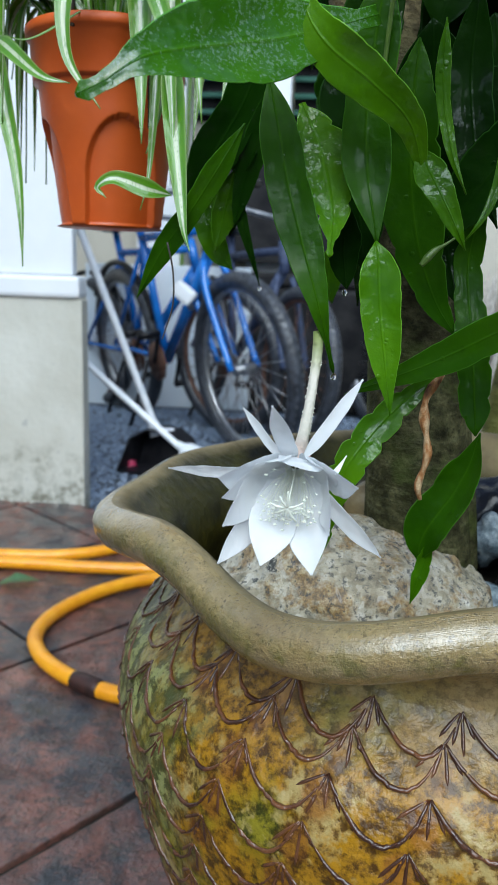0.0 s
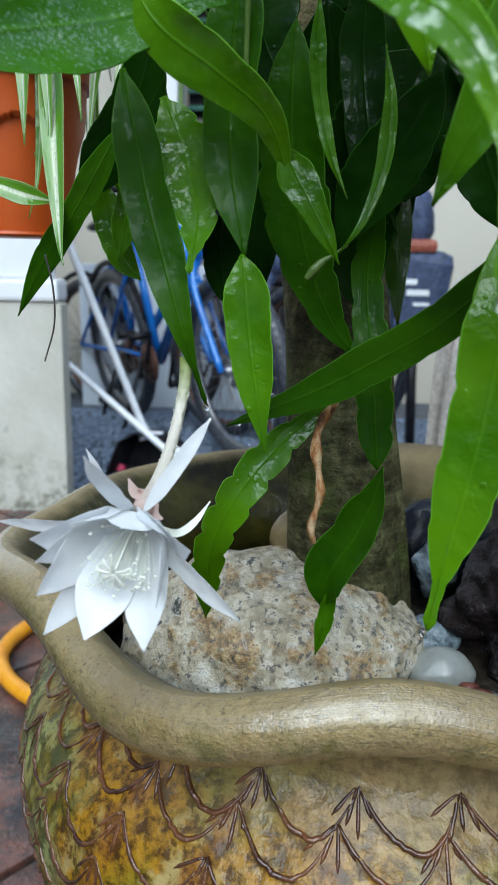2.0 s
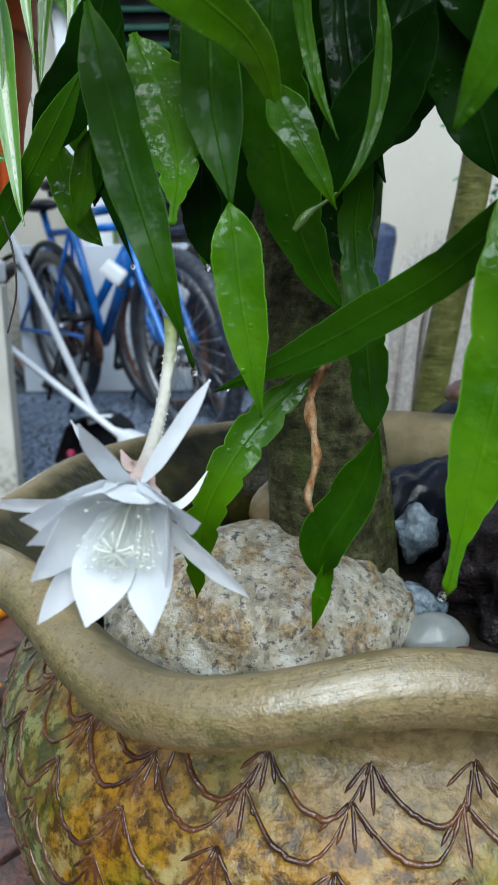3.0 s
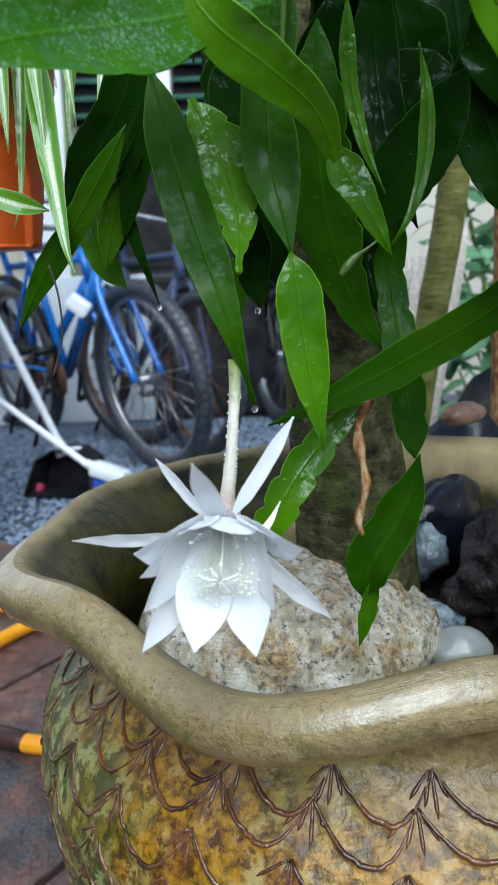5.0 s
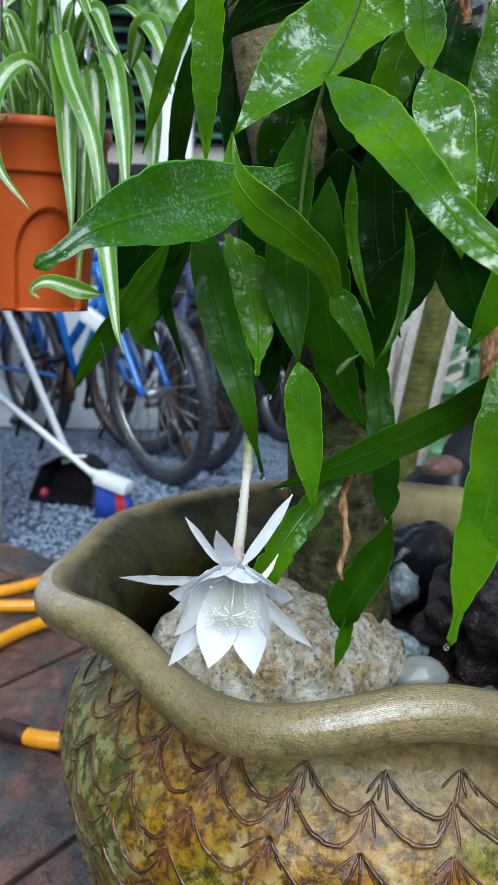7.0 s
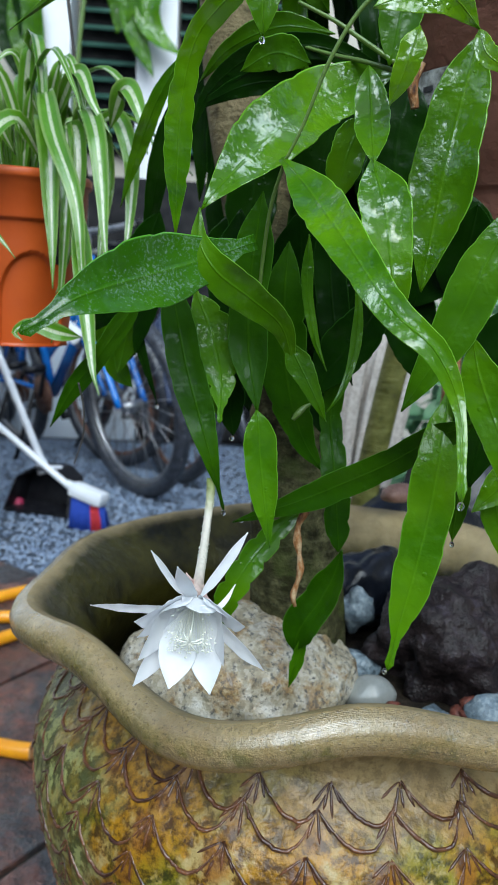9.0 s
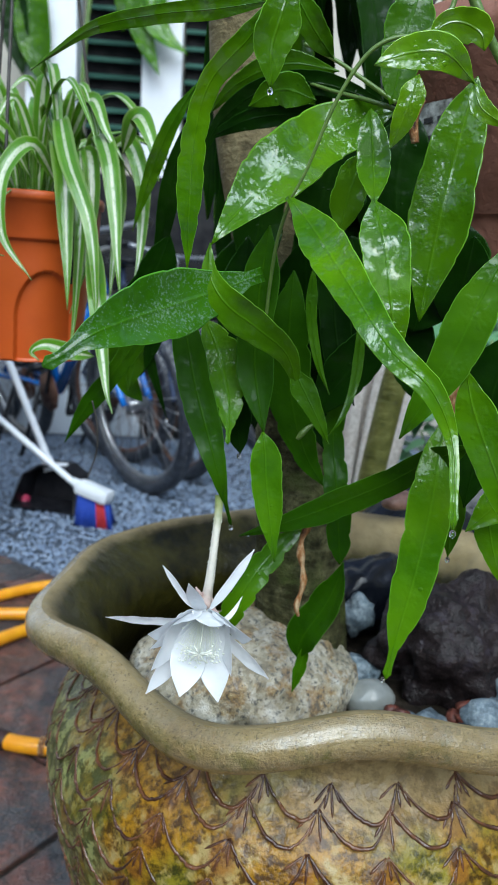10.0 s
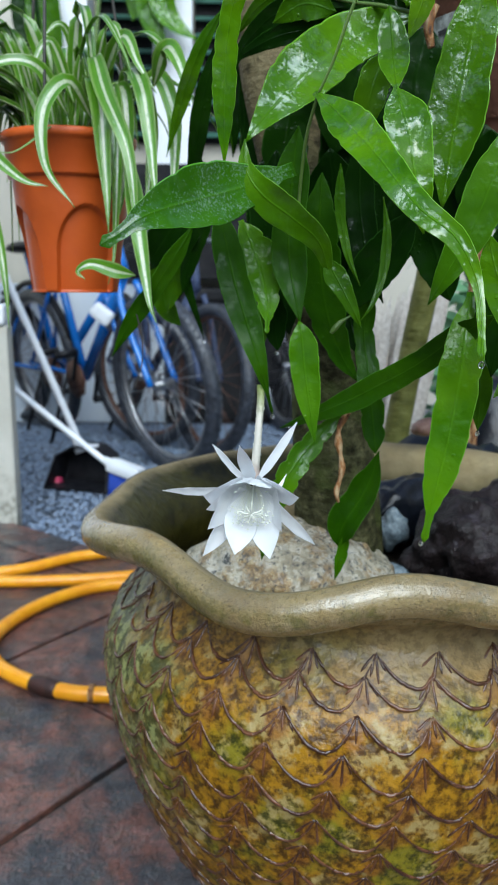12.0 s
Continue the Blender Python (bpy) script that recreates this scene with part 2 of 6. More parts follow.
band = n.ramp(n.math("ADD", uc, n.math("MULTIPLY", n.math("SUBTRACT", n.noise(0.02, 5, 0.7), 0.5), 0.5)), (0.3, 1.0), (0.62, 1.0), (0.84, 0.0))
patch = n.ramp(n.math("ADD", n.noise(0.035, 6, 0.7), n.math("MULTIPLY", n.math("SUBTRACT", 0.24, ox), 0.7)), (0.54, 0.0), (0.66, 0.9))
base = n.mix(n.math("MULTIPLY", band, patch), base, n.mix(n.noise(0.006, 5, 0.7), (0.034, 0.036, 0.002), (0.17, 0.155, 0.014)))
n.set("Base Color", base)
n.set("Roughness", n.ramp(n.noise(0.02, 5, 0.65), (0.38, 0.22), (0.62, 0.55)))
n.set("Coat Weight", n.ramp(n.noise(0.018, 5, 0.65), (0.36, 0.55), (0.50, 1.0)))
n.set("Coat IOR", 2.0)
n.bump((rings, 0.0007), (n.noise(0.012, 5, 0.65), 0.0022), (n.noise(0.003, 4, 0.7), 0.0014), coat=False)
groove = n.t.nodes.new("ShaderNodeBump")
groove.inputs["Distance"].default_value = 0.0006
n.t.links.new(n.math("ADD", n.math("MULTIPLY", rings, 0.6), n.math("ADD", n.math("MULTIPLY", n.noise(0.003, 4, 0.7), 0.5), n.noise(0.025, 3))), groove.inputs["Height"])
n.t.links.new(groove.outputs[0], n.p.inputs["Coat Normal"])
M_RIM = n.m

n = Nodes("mossy pot inside darkened for shade", 0.4, coat=0.3, coat_rough=0.16, spec=0.2)
ox, oy, oz = n.place()
# moss colour taken near black below the rim, standing in for shade
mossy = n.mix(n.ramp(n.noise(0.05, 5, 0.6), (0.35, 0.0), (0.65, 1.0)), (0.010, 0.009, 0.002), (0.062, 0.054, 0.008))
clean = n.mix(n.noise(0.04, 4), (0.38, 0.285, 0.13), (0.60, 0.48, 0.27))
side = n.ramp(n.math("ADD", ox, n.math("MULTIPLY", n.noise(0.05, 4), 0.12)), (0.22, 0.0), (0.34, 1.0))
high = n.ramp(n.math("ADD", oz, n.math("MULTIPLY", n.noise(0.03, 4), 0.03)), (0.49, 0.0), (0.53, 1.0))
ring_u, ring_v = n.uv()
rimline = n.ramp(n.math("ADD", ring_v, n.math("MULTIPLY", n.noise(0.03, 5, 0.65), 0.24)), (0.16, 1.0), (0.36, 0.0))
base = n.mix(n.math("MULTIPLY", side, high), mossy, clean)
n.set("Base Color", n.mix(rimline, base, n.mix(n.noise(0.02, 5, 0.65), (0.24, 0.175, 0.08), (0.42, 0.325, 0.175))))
n.bump((n.noise(0.01, 4), 0.002))
M_POT_IN = n.m


def stone_material(name, stops, size=0.012, rough=0.55, coat=0.2, relief=0.004, flecks=None, spec=0.5):
    n = Nodes(name, rough, coat=coat, coat_rough=0.25, spec=spec)
    base = n.ramp(n.noise(size, 5, 0.68), *stops)
    if flecks:
        base = n.mix(n.ramp(n.noise(size * 0.45, 3, 0.6), (0.60, 0.0), (0.66, 0.85)), base, flecks)
    base = n.mix(n.ramp(n.noise(size * 5, 3), (0.45, 0.0), (0.7, 0.5)), base, stops[0][1], "MULTIPLY")
    n.set("Base Color", base)
    n.bump((n.noise(size * 2.5, 5, 0.65), relief), (n.noise(size * 0.4, 4), relief * 0.25))
    return n.m


n = Nodes("wet granite", 0.5, coat=0.35, coat_rough=0.2)
grain = n.noise(0.024, 6, 0.72)
base = n.ramp(grain, (0.32, (0.12, 0.11, 0.085)), (0.42, (0.34, 0.29, 0.20)), (0.51, (0.55, 0.49, 0.36)), (0.62, (0.74, 0.72, 0.65)))
crystal = n.ramp(n.cells(0.0048, "Color"), (0.1, (0.09, 0.08, 0.055)), (0.35, (0.36, 0.29, 0.17)), (0.65, (0.58, 0.50, 0.35)), (0.9, (0.78, 0.73, 0.62)))
base = n.mix(0.42, base, crystal)
rust = n.ramp(n.noise(0.030, 5, 0.66), (0.51, 0.0), (0.59, 0.75))
base = n.mix(rust, base, n.ramp(n.noise(0.006, 4, 0.7), (0.38, (0.09, 0.05, 0.02)), (0.50, (0.34, 0.17, 0.03)), (0.62, (0.56, 0.42, 0.20))))
base = n.mix(n.ramp(n.noise(0.05, 3, distort=1.8), (0.58, 0.0), (0.62, 0.3), (0.66, 0.0)), base, (0.70, 0.69, 0.66))
base = n.mix(n.ramp(n.noise(0.005, 5, 0.7), (0.56, 0.0), (0.61, 0.85)), base, (0.075, 0.075, 0.07))
base = n.mix(n.ramp(n.noise(0.012, 5, 0.7), (0.61, 0.0), (0.65, 0.9)), base, (0.03, 0.035, 0.035))
n.set("Base Color", base)
n.bump((n.noise(0.03, 4), 0.003), (n.noise(0.006, 5, 0.7), 0.002), (n.noise(0.0018, 2), 0.0004))
M_GRANITE = n.m
M_LAVA = stone_material("wet dark lava rock", ((0.3, (0.006, 0.004, 0.004)), (0.55, (0.024, 0.016, 0.016)), (0.78, (0.06, 0.05, 0.065))), 0.014, 0.45, 0.10, 0.008, spec=0.22)
M_BLACKROCK = stone_material("wet black rock", ((0.3, (0.003, 0.004, 0.006)), (0.7, (0.012, 0.015, 0.024))), 0.03, 0.3, 0.25, 0.004, spec=0.3)
M_BLUESTONE = stone_material("blue grey stone", ((0.3, (0.05, 0.07, 0.085)), (0.5, (0.19, 0.25, 0.29)), (0.7, (0.44, 0.51, 0.53))), 0.008, 0.5, 0.3, 0.004)
M_PEBBLE = stone_material("pale pebble", ((0.3, (0.26, 0.27, 0.25)), (0.7, (0.42, 0.43, 0.40))), 0.03, 0.3, 0.4, 0.001)
M_TANSTONE = stone_material("tan stone", ((0.3, (0.20, 0.14, 0.06)), (0.7, (0.36, 0.27, 0.13))), 0.02, 0.4, 0.3, 0.002)
M_REDBIT = stone_material("red clay chip", ((0.3, (0.06, 0.012, 0.006)), (0.7, (0.22, 0.055, 0.03))), 0.01, 0.6, 0.2, 0.002)
M_BROWNSTONE = stone_material("pinkish brown stone", ((0.3, (0.16, 0.075, 0.05)), (0.7, (0.36, 0.20, 0.15))), 0.012, 0.5, 0.3, 0.002)
M_SOIL = stone_material("dark wet soil", ((0.3, (0.005, 0.004, 0.003)), (0.7, (0.035, 0.026, 0.018))), 0.012, 0.6, 0.3, 0.006, spec=0.15)

# trees
n = Nodes("mossy grey bark", 0.7, spec=0.12)
base = n.ramp(n.noise(0.016, 5, 0.65), (0.32, (0.024, 0.022, 0.009)), (0.5, (0.075, 0.072, 0.030)), (0.68, (0.18, 0.17, 0.08)))
base = n.mix(n.ramp(n.noise(0.009, 3, 0.5, stretch=(0.22, 0.22, 1.8)), (0.60, 0.0), (0.66, 0.3)), base, (0.17, 0.17, 0.09))
base = n.mix(n.ramp(n.noise(0.005, 5, 0.75), (0.54, 0.0), (0.62, 0.7)), base, (0.022, 0.024, 0.012))
base = n.mix(n.ramp(n.noise(0.05, 4, 0.6), (0.50, 0.0), (0.64, 0.55)), base, (0.075, 0.105, 0.020))
bx, by, bz = n.place()
# tan towards the top; the lower trunk's shade is painted as darker bark
buff = n.ramp(n.math("ADD", bz, n.math("MULTIPLY", n.noise(0.06, 4), 0.2)), (0.88, 0.0), (1.0, 0.8))
base = n.mix(buff, base, n.mix(n.noise(0.012, 5, 0.7), (0.10, 0.076, 0.034), (0.29, 0.23, 0.125)))
base = n.mix(n.ramp(n.noise(0.025, 4, stretch=(0.6, 0.6, 1.4)), (0.56, 0.0), (0.64, 0.7)), base, (0.022, 0.018, 0.008))
n.set("Base Color", base)
n.bump((n.noise(0.009, 3, 0.5, stretch=(0.22, 0.22, 1.8)), 0.0016), (n.noise(0.012, 5, 0.65), 0.004), (n.noise(0.004, 4), 0.0012))
M_BARK = n.m
n = Nodes("yellow green bark", 0.65)
base = n.ramp(n.noise(0.03, 5, 0.65), (0.32, (0.09, 0.092, 0.012)), (0.5, (0.16, 0.162, 0.03)), (0.7, (0.25, 0.25, 0.065)))
n.set("Base Color", n.mix(n.ramp(n.noise(0.012, 4), (0.64, 0.0), (0.74, 0.6)), base, (0.09, 0.085, 0.03)))
n.bump((n.noise(0.012, 4, stretch=(0.5, 0.5, 2.0)), 0.003))
M_POST = n.m
n = Nodes("dry brown stem", 0.7)
n.set("Base Color", n.ramp(n.noise(0.007, 4, stretch=(1.5, 1.5, 0.5)), (0.32, (0.05, 0.016, 0.006)), (0.5, (0.32, 0.13, 0.035)), (0.66, (0.52, 0.36, 0.20))))
n.bump((n.noise(0.004, 4), 0.002))
M_DRY = n.m
n = Nodes("green cactus stem", 0.4, coat=0.3)
n.set("Base Color", n.mix(n.noise(0.02), (0.06, 0.13, 0.02), (0.16, 0.26, 0.05)))
n.bump((n.noise(0.006, 3), 0.0008))
M_STEM = n.m

# ground
n = Nodes("wet terracotta tile", 0.3, coat=0.85, coat_rough=0.12, world_space=True)
base = n.mix(n.ramp(n.noise(0.16, 4, 0.6), (0.38, 0.0), (0.62, 1.0)), (0.26, 0.092, 0.064), (0.13, 0.050, 0.036))
base = n.mix(n.math("MULTIPLY", n.random(), 0.3), base, (0.055, 0.042, 0.04))
base = n.mix(n.ramp(n.noise(0.028, 5, 0.72), (0.44, 0.0), (0.60, 0.75)), base, (0.050, 0.032, 0.026))
slate = n.noise(0.22, 6, 0.68)
base = n.mix(n.ramp(slate, (0.45, 0.0), (0.55, 0.9)), base, n.mix(n.noise(0.03), (0.010, 0.013, 0.017), (0.045, 0.055, 0.065)))
base = n.mix(n.ramp(n.noise(0.010, 5, 0.7), (0.56, 0.0), (0.66, 0.6)), base, (0.22, 0.105, 0.08))
base = n.mix(n.ramp(n.noise(0.018, 5, 0.7), (0.55, 0.0), (0.62, 0.6)), base, (0.012, 0.012, 0.012))
base = n.mix(n.ramp(n.noise(0.07, 5), (0.64, 0.0), (0.70, 0.6)), base, (0.028, 0.035, 0.012))
n.set("Base Color", base)
n.set("Roughness", n.ramp(n.noise(0.08, 4), (0.35, 0.3), (0.65, 0.65)))
n.set("Coat Weight", n.ramp(n.noise(0.05, 6, 0.7), (0.44, 0.10), (0.52, 1.0)))
n.bump((n.noise(0.03, 5, 0.6), 0.006), (n.noise(0.006, 4), 0.0026))
M_TILE = n.m
M_JOINT = stone_material("dark wet joint", ((0.3, (0.012, 0.011, 0.009)), (0.7, (0.05, 0.045, 0.035))), 0.01, 0.5, 0.3, 0.003)
n = Nodes("blue grey gravel", 0.55, coat=0.25, coat_rough=0.2)
cellc = n.cells(0.016, "Color")
base = n.mix(n.ramp(n.cells(0.016), (0.15, 0.0), (0.55, 1.0)), n.ramp(cellc, (0.0, (0.10, 0.14, 0.21)), (0.5, (0.16, 0.215, 0.31)), (1.0, (0.27, 0.34, 0.45))), (0.045, 0.058, 0.085))
n.set("Base Color", n.mix(n.ramp(n.noise(0.3, 3), (0.4, 0.0), (0.65, 0.6)), base, (0.05, 0.055, 0.065)))
n.bump((n.math("SUBTRACT", 1.0, n.cells(0.016)), 0.012), (n.noise(0.004, 3), 0.002))
M_GRAVEL = n.m
n = Nodes("gravel stones", 0.5, coat=0.3, coat_rough=0.2)
rnd = n.t.nodes.new("ShaderNodeNewGeometry").outputs["Random Per Island"]
n.set("Base Color", n.mix(n.ramp(n.noise(0.006, 3), (0.3, 0.0), (0.7, 0.35)), n.ramp(rnd, (0.0, (0.11, 0.155, 0.24)), (0.5, (0.19, 0.255, 0.37)), (1.0, (0.33, 0.41, 0.53))), (0.22, 0.27, 0.34)))
M_STONES = n.m

# walls and background
n = Nodes("stained cream wall paint", 0.75)
ox, oy, oz = n.place()
base = n.mix(n.ramp(n.noise(0.2, 5), (0.35, 0.0), (0.65, 1.0)), (0.50, 0.485, 0.42), (0.60, 0.59, 0.53))
low = n.ramp(n.math("ADD", oz, n.math("MULTIPLY", n.noise(0.10, 5, 0.65), 0.5)), (0.26, 1.0), (0.42, 0.0))
stain = n.math("MULTIPLY", low, n.ramp(n.noise(0.035, 5, 0.7), (0.45, 0.1), (0.6, 0.9)))
base = n.mix(stain, base, (0.16, 0.15, 0.11))
base = n.mix(n.ramp(n.noise(0.05, 3), (0.68, 0.0), (0.72, 0.5)), base, (0.30, 0.30, 0.30))
n.set("Base Color", base)
n.bump((n.noise(0.02, 4), 0.002), (n.noise(0.12, 3), 0.004))
M_WALL = n.m
n = Nodes("beige back wall", 0.8)
n.set("Base Color", n.mix(n.noise(0.5, 5), (0.50, 0.46, 0.38), (0.62, 0.58, 0.50)))
n.bump((n.noise(0.03, 4), 0.002))
M_BACK = n.m


def plain(name, a, b, rough=0.5, size=0.05, metal=0.0, coat=0.0, relief=0.0006, spec=0.5):
    n = Nodes(name, rough, metal, coat=coat, spec=spec)
    n.set("Base Color", n.mix(n.ramp(n.noise(size, 4), (0.35, 0.0), (0.65, 1.0)), a, b))
    n.set("Roughness", n.ramp(n.noise(size * 0.6, 4), (0.3, rough * 0.75), (0.7, min(1, rough * 1.25))))
    n.bump((n.noise(size * 0.3, 3), relief))
    return n.m


M_WHITE = plain("white painted panel", (0.74, 0.76, 0.80), (0.82, 0.84, 0.86), 0.4, 0.3)
M_BOARD = plain("pale blue board", (0.62, 0.70, 0.80), (0.78, 0.83, 0.88), 0.5, 0.4)
M_DARKBACK = plain("dark lumber", (0.008, 0.008, 0.010), (0.028, 0.027, 0.028), 0.6, 0.1, spec=0.15)
M_GREENSLAT = plain("green louvre paint", (0.03, 0.10, 0.075), (0.06, 0.16, 0.12), 0.4, 0.1)
M_POLE = plain("white enamel pole", (0.80, 0.82, 0.88), (0.86, 0.88, 0.92), 0.3, 0.05)
M_BLACK = plain("black plastic", (0.006, 0.006, 0.008), (0.018, 0.018, 0.022), 0.4, 0.04, spec=0.3)
M_BRISTLE_BLUE = plain("blue bristles", (0.008, 0.04, 0.30), (0.015, 0.07, 0.45), 0.6, 0.004, relief=0.002)
M_BRISTLE_RED = plain("red bristles", (0.42, 0.012, 0.02), (0.55, 0.03, 0.04), 0.6, 0.004, relief=0.002)
M_BLUE = plain("blue bicycle enamel", (0.004, 0.13, 0.52), (0.012, 0.21, 0.70), 0.25, 0.2, coat=0.6)
M_TYRE = plain("wet rubber tyre", (0.014, 0.016, 0.022), (0.055, 0.062, 0.08), 0.45, 0.02, coat=0.5, relief=0.002)
M_STEEL = plain("dull steel", (0.35, 0.36, 0.38), (0.5, 0.5, 0.52), 0.35, 0.03, metal=0.9)
M_RUST = plain("rusty steel", (0.10, 0.04, 0.025), (0.22, 0.12, 0.09), 0.6, 0.02, metal=0.4)
M_HOSE = plain("orange yellow hose", (0.86, 0.31, 0.004), (0.95, 0.40, 0.010), 0.38, 0.04, coat=0.3)
M_TAPE = plain("dark hose joint", (0.02, 0.008, 0.006), (0.06, 0.02, 0.014), 0.5, 0.02)
M_ORANGE = plain("orange plastic pot", (0.56, 0.085, 0.010), (0.66, 0.115, 0.016), 0.42, 0.08, relief=0.0008)
M_TERRA = plain("brown clay pot", (0.30, 0.13, 0.085), (0.42, 0.19, 0.13), 0.5, 0.03, coat=0.2, relief=0.0015)
M_LABEL = plain("weathered paper label", (0.12, 0.12, 0.10), (0.50, 0.52, 0.48), 0.7, 0.008)
M_INK = plain("dark label ink", (0.02, 0.02, 0.02), (0.05, 0.05, 0.05), 0.7, 0.01)
M_NAVY = plain("navy bag cloth", (0.022, 0.034, 0.075), (0.060, 0.085, 0.17), 0.6, 0.02, relief=0.002)
M_REDBAND = plain("rust red strap", (0.25, 0.05, 0.03), (0.35, 0.10, 0.06), 0.6, 0.02)
M_STRAW = plain("pale dry frond", (0.50, 0.44, 0.38), (0.70, 0.65, 0.59), 0.7, 0.008, relief=0.002)
M_WIRE = plain("dark wire", (0.03, 0.026, 0.022), (0.08, 0.07, 0.06), 0.5, 0.02)
M_SHRUB = leaf_material("shrub leaf green", (0.03, 0.10, 0.04), (0.08, 0.20, 0.09), (0.12, 0.26, 0.10), 0.25, 0.2)
M_PINK = plain("pink plastic scrap", (0.50, 0.03, 0.10), (0.6, 0.06, 0.14), 0.4, 0.03)


# ---- building helpers ----
def mesh_of(name, verts, faces, uvs=None, smooth=True):
    me = bpy.data.meshes.new(name)
    me.from_pydata([tuple(v) for v in verts], [], faces)
    if uvs is not None:
        layer = me.uv_layers.new(name="UVMap")
        idx = np.empty(len(me.loops), dtype=np.int32)
        me.loops.foreach_get("vertex_index", idx)
        layer.data.foreach_set("uv", np.asarray(uvs, dtype=np.float32)[idx].ravel())
    if smooth:
        me.polygons.foreach_set("use_smooth", [True] * len(me.polygons))
    me.update()
    return me


def parent_inverse(ob):
    return Matrix.Translation(-Vector(ob.location)) if ob.parent is None else Matrix.Identity(4)


def part(name, data, material, parent=None, label=""):
    """One mesh object, under its thing or part when a parent is given."""
    if isinstance(data, bmesh.types.BMesh):
        me = bpy.data.meshes.new(name)
        data.to_mesh(me)
        data.free()
        data = me
    if material and not data.materials:
        data.materials.append(material)
    ob = new(name, data)
    if parent:
        ob.parent = parent
        ob.matrix_parent_inverse = parent_inverse(parent)
    return tagged(ob, label)


def thing(name, label, category, group="", at=(0, 0, 0)):
    ob = new(name)
    ob.location = at
    ob.empty_display_size = 0.02
    return tagged(ob, label, category, group)


def spline(points, count):
    """Catmull-Rom through the points, evenly spread."""
    p = np.array(points, dtype=float)
    p = np.vstack([2 * p[0] - p[1], p, 2 * p[-1] - p[-2]])
    out = []
    for i in range(1, len(p) - 2):
        for s in np.linspace(0, 1, 24, endpoint=False):
            a, b, c, d = p[i - 1], p[i], p[i + 1], p[i + 2]
            out.append(0.5 * (2 * b + (c - a) * s + (2 * a - 5 * b + 4 * c - d) * s * s + (3 * b - a - 3 * c + d) * s ** 3))
    out.append(p[-2])
    out = np.array(out)
    run = np.concatenate([[0], np.cumsum(np.linalg.norm(np.diff(out, axis=0), axis=1))])
    want = np.linspace(0, run[-1], count)
    return np.stack([np.interp(want, run, out[:, k]) for k in range(3)], axis=1)


def unit(v):
    return v / (np.linalg.norm(v) + 1e-9)


def tube_mesh(name, points, radii, sides=8, count=0, closed=False, caps=True):
    pts = spline(points, count) if count else np.array(points, dtype=float)
    k = len(pts)
    radii = np.interp(np.linspace(0, 1, k), np.linspace(0, 1, len(radii)), radii) if hasattr(radii, "__len__") else np.full(k, radii)
    verts, faces, uvs = [], [], []
    up = np.array((0.0, 0.0, 1.0))
    side = None
    for i in range(k):
        if closed:
            t = unit(pts[(i + 1) % k] - pts[i - 1])
        else:
            t = unit(pts[min(i + 1, k - 1)] - pts[max(i - 1, 0)])
        if side is None:
            side = unit(np.cross(t, up if abs(t[2]) < 0.9 else np.array((1.0, 0, 0))))
        side = unit(side - t * (side @ t))
        nrm = np.cross(side, t)
        for j in range(sides):
            a = 2 * math.pi * j / sides
            verts.append(pts[i] + radii[i] * (math.cos(a) * side + math.sin(a) * nrm))
            uvs.append((i / (k - 1), j / sides))
    for i in range(k if closed else k - 1):
        for j in range(sides):
            a, b = i * sides + j, i * sides + (j + 1) % sides
            c, d = ((i + 1) % k) * sides + (j + 1) % sides, ((i + 1) % k) * sides + j
            faces.append((a, d, c, b))
    if not closed and caps:
        faces.append(tuple(range(sides)))
        faces.append(tuple(reversed(range((k - 1) * sides, k * sides))))
    return mesh_of(name, verts, faces, uvs)


def lathe_mesh(name, profile, sides=64, centre=(0, 0), wave=None):
    """Turns (radius, height) pairs round a vertical line."""
    verts, faces, uvs = [], [], []
    for i, (r, z) in enumerate(profile):
        for j in range(sides):
            a = 2 * math.pi * j / sides
            rr, zz = wave(a, r, z) if wave else (r, z)
            verts.append((centre[0] + rr * math.cos(a), centre[1] + rr * math.sin(a), zz))
            uvs.append((j / sides, i / (len(profile) - 1)))
    for i in range(len(profile) - 1):
        for j in range(sides):
            k = (j + 1) % sides
            faces.append((i * sides + j, i * sides + k, (i + 1) * sides + k, (i + 1) * sides + j))
    return mesh_of(name, verts, faces, uvs)


def join_meshes(name, meshes):
    verts, faces, uvs = [], [], []
    for me in meshes:
        off = len(verts)
        co = np.empty(len(me.vertices) * 3, dtype=np.float32)
        me.vertices.foreach_get("co", co)
        verts += [tuple(v) for v in co.reshape(-1, 3)]
        faces += [tuple(off + i for i in p.vertices) for p in me.polygons]
        bpy.data.meshes.remove(me)
    return mesh_of(name, verts, faces)


def box_bm(size, at=(0, 0, 0), bevel=0.004, turn=None):
    bm = bmesh.new()
    bmesh.ops.create_cube(bm, size=1.0)
    bmesh.ops.scale(bm, vec=size, verts=bm.verts)
    if bevel:
        bmesh.ops.bevel(bm, geom=bm.edges[:], offset=bevel, segments=2, affect="EDGES", profile=0.6)
    if turn is not None:
        bmesh.ops.transform(bm, matrix=turn, verts=bm.verts)
    bmesh.ops.translate(bm, vec=at, verts=bm.verts)
    return bm


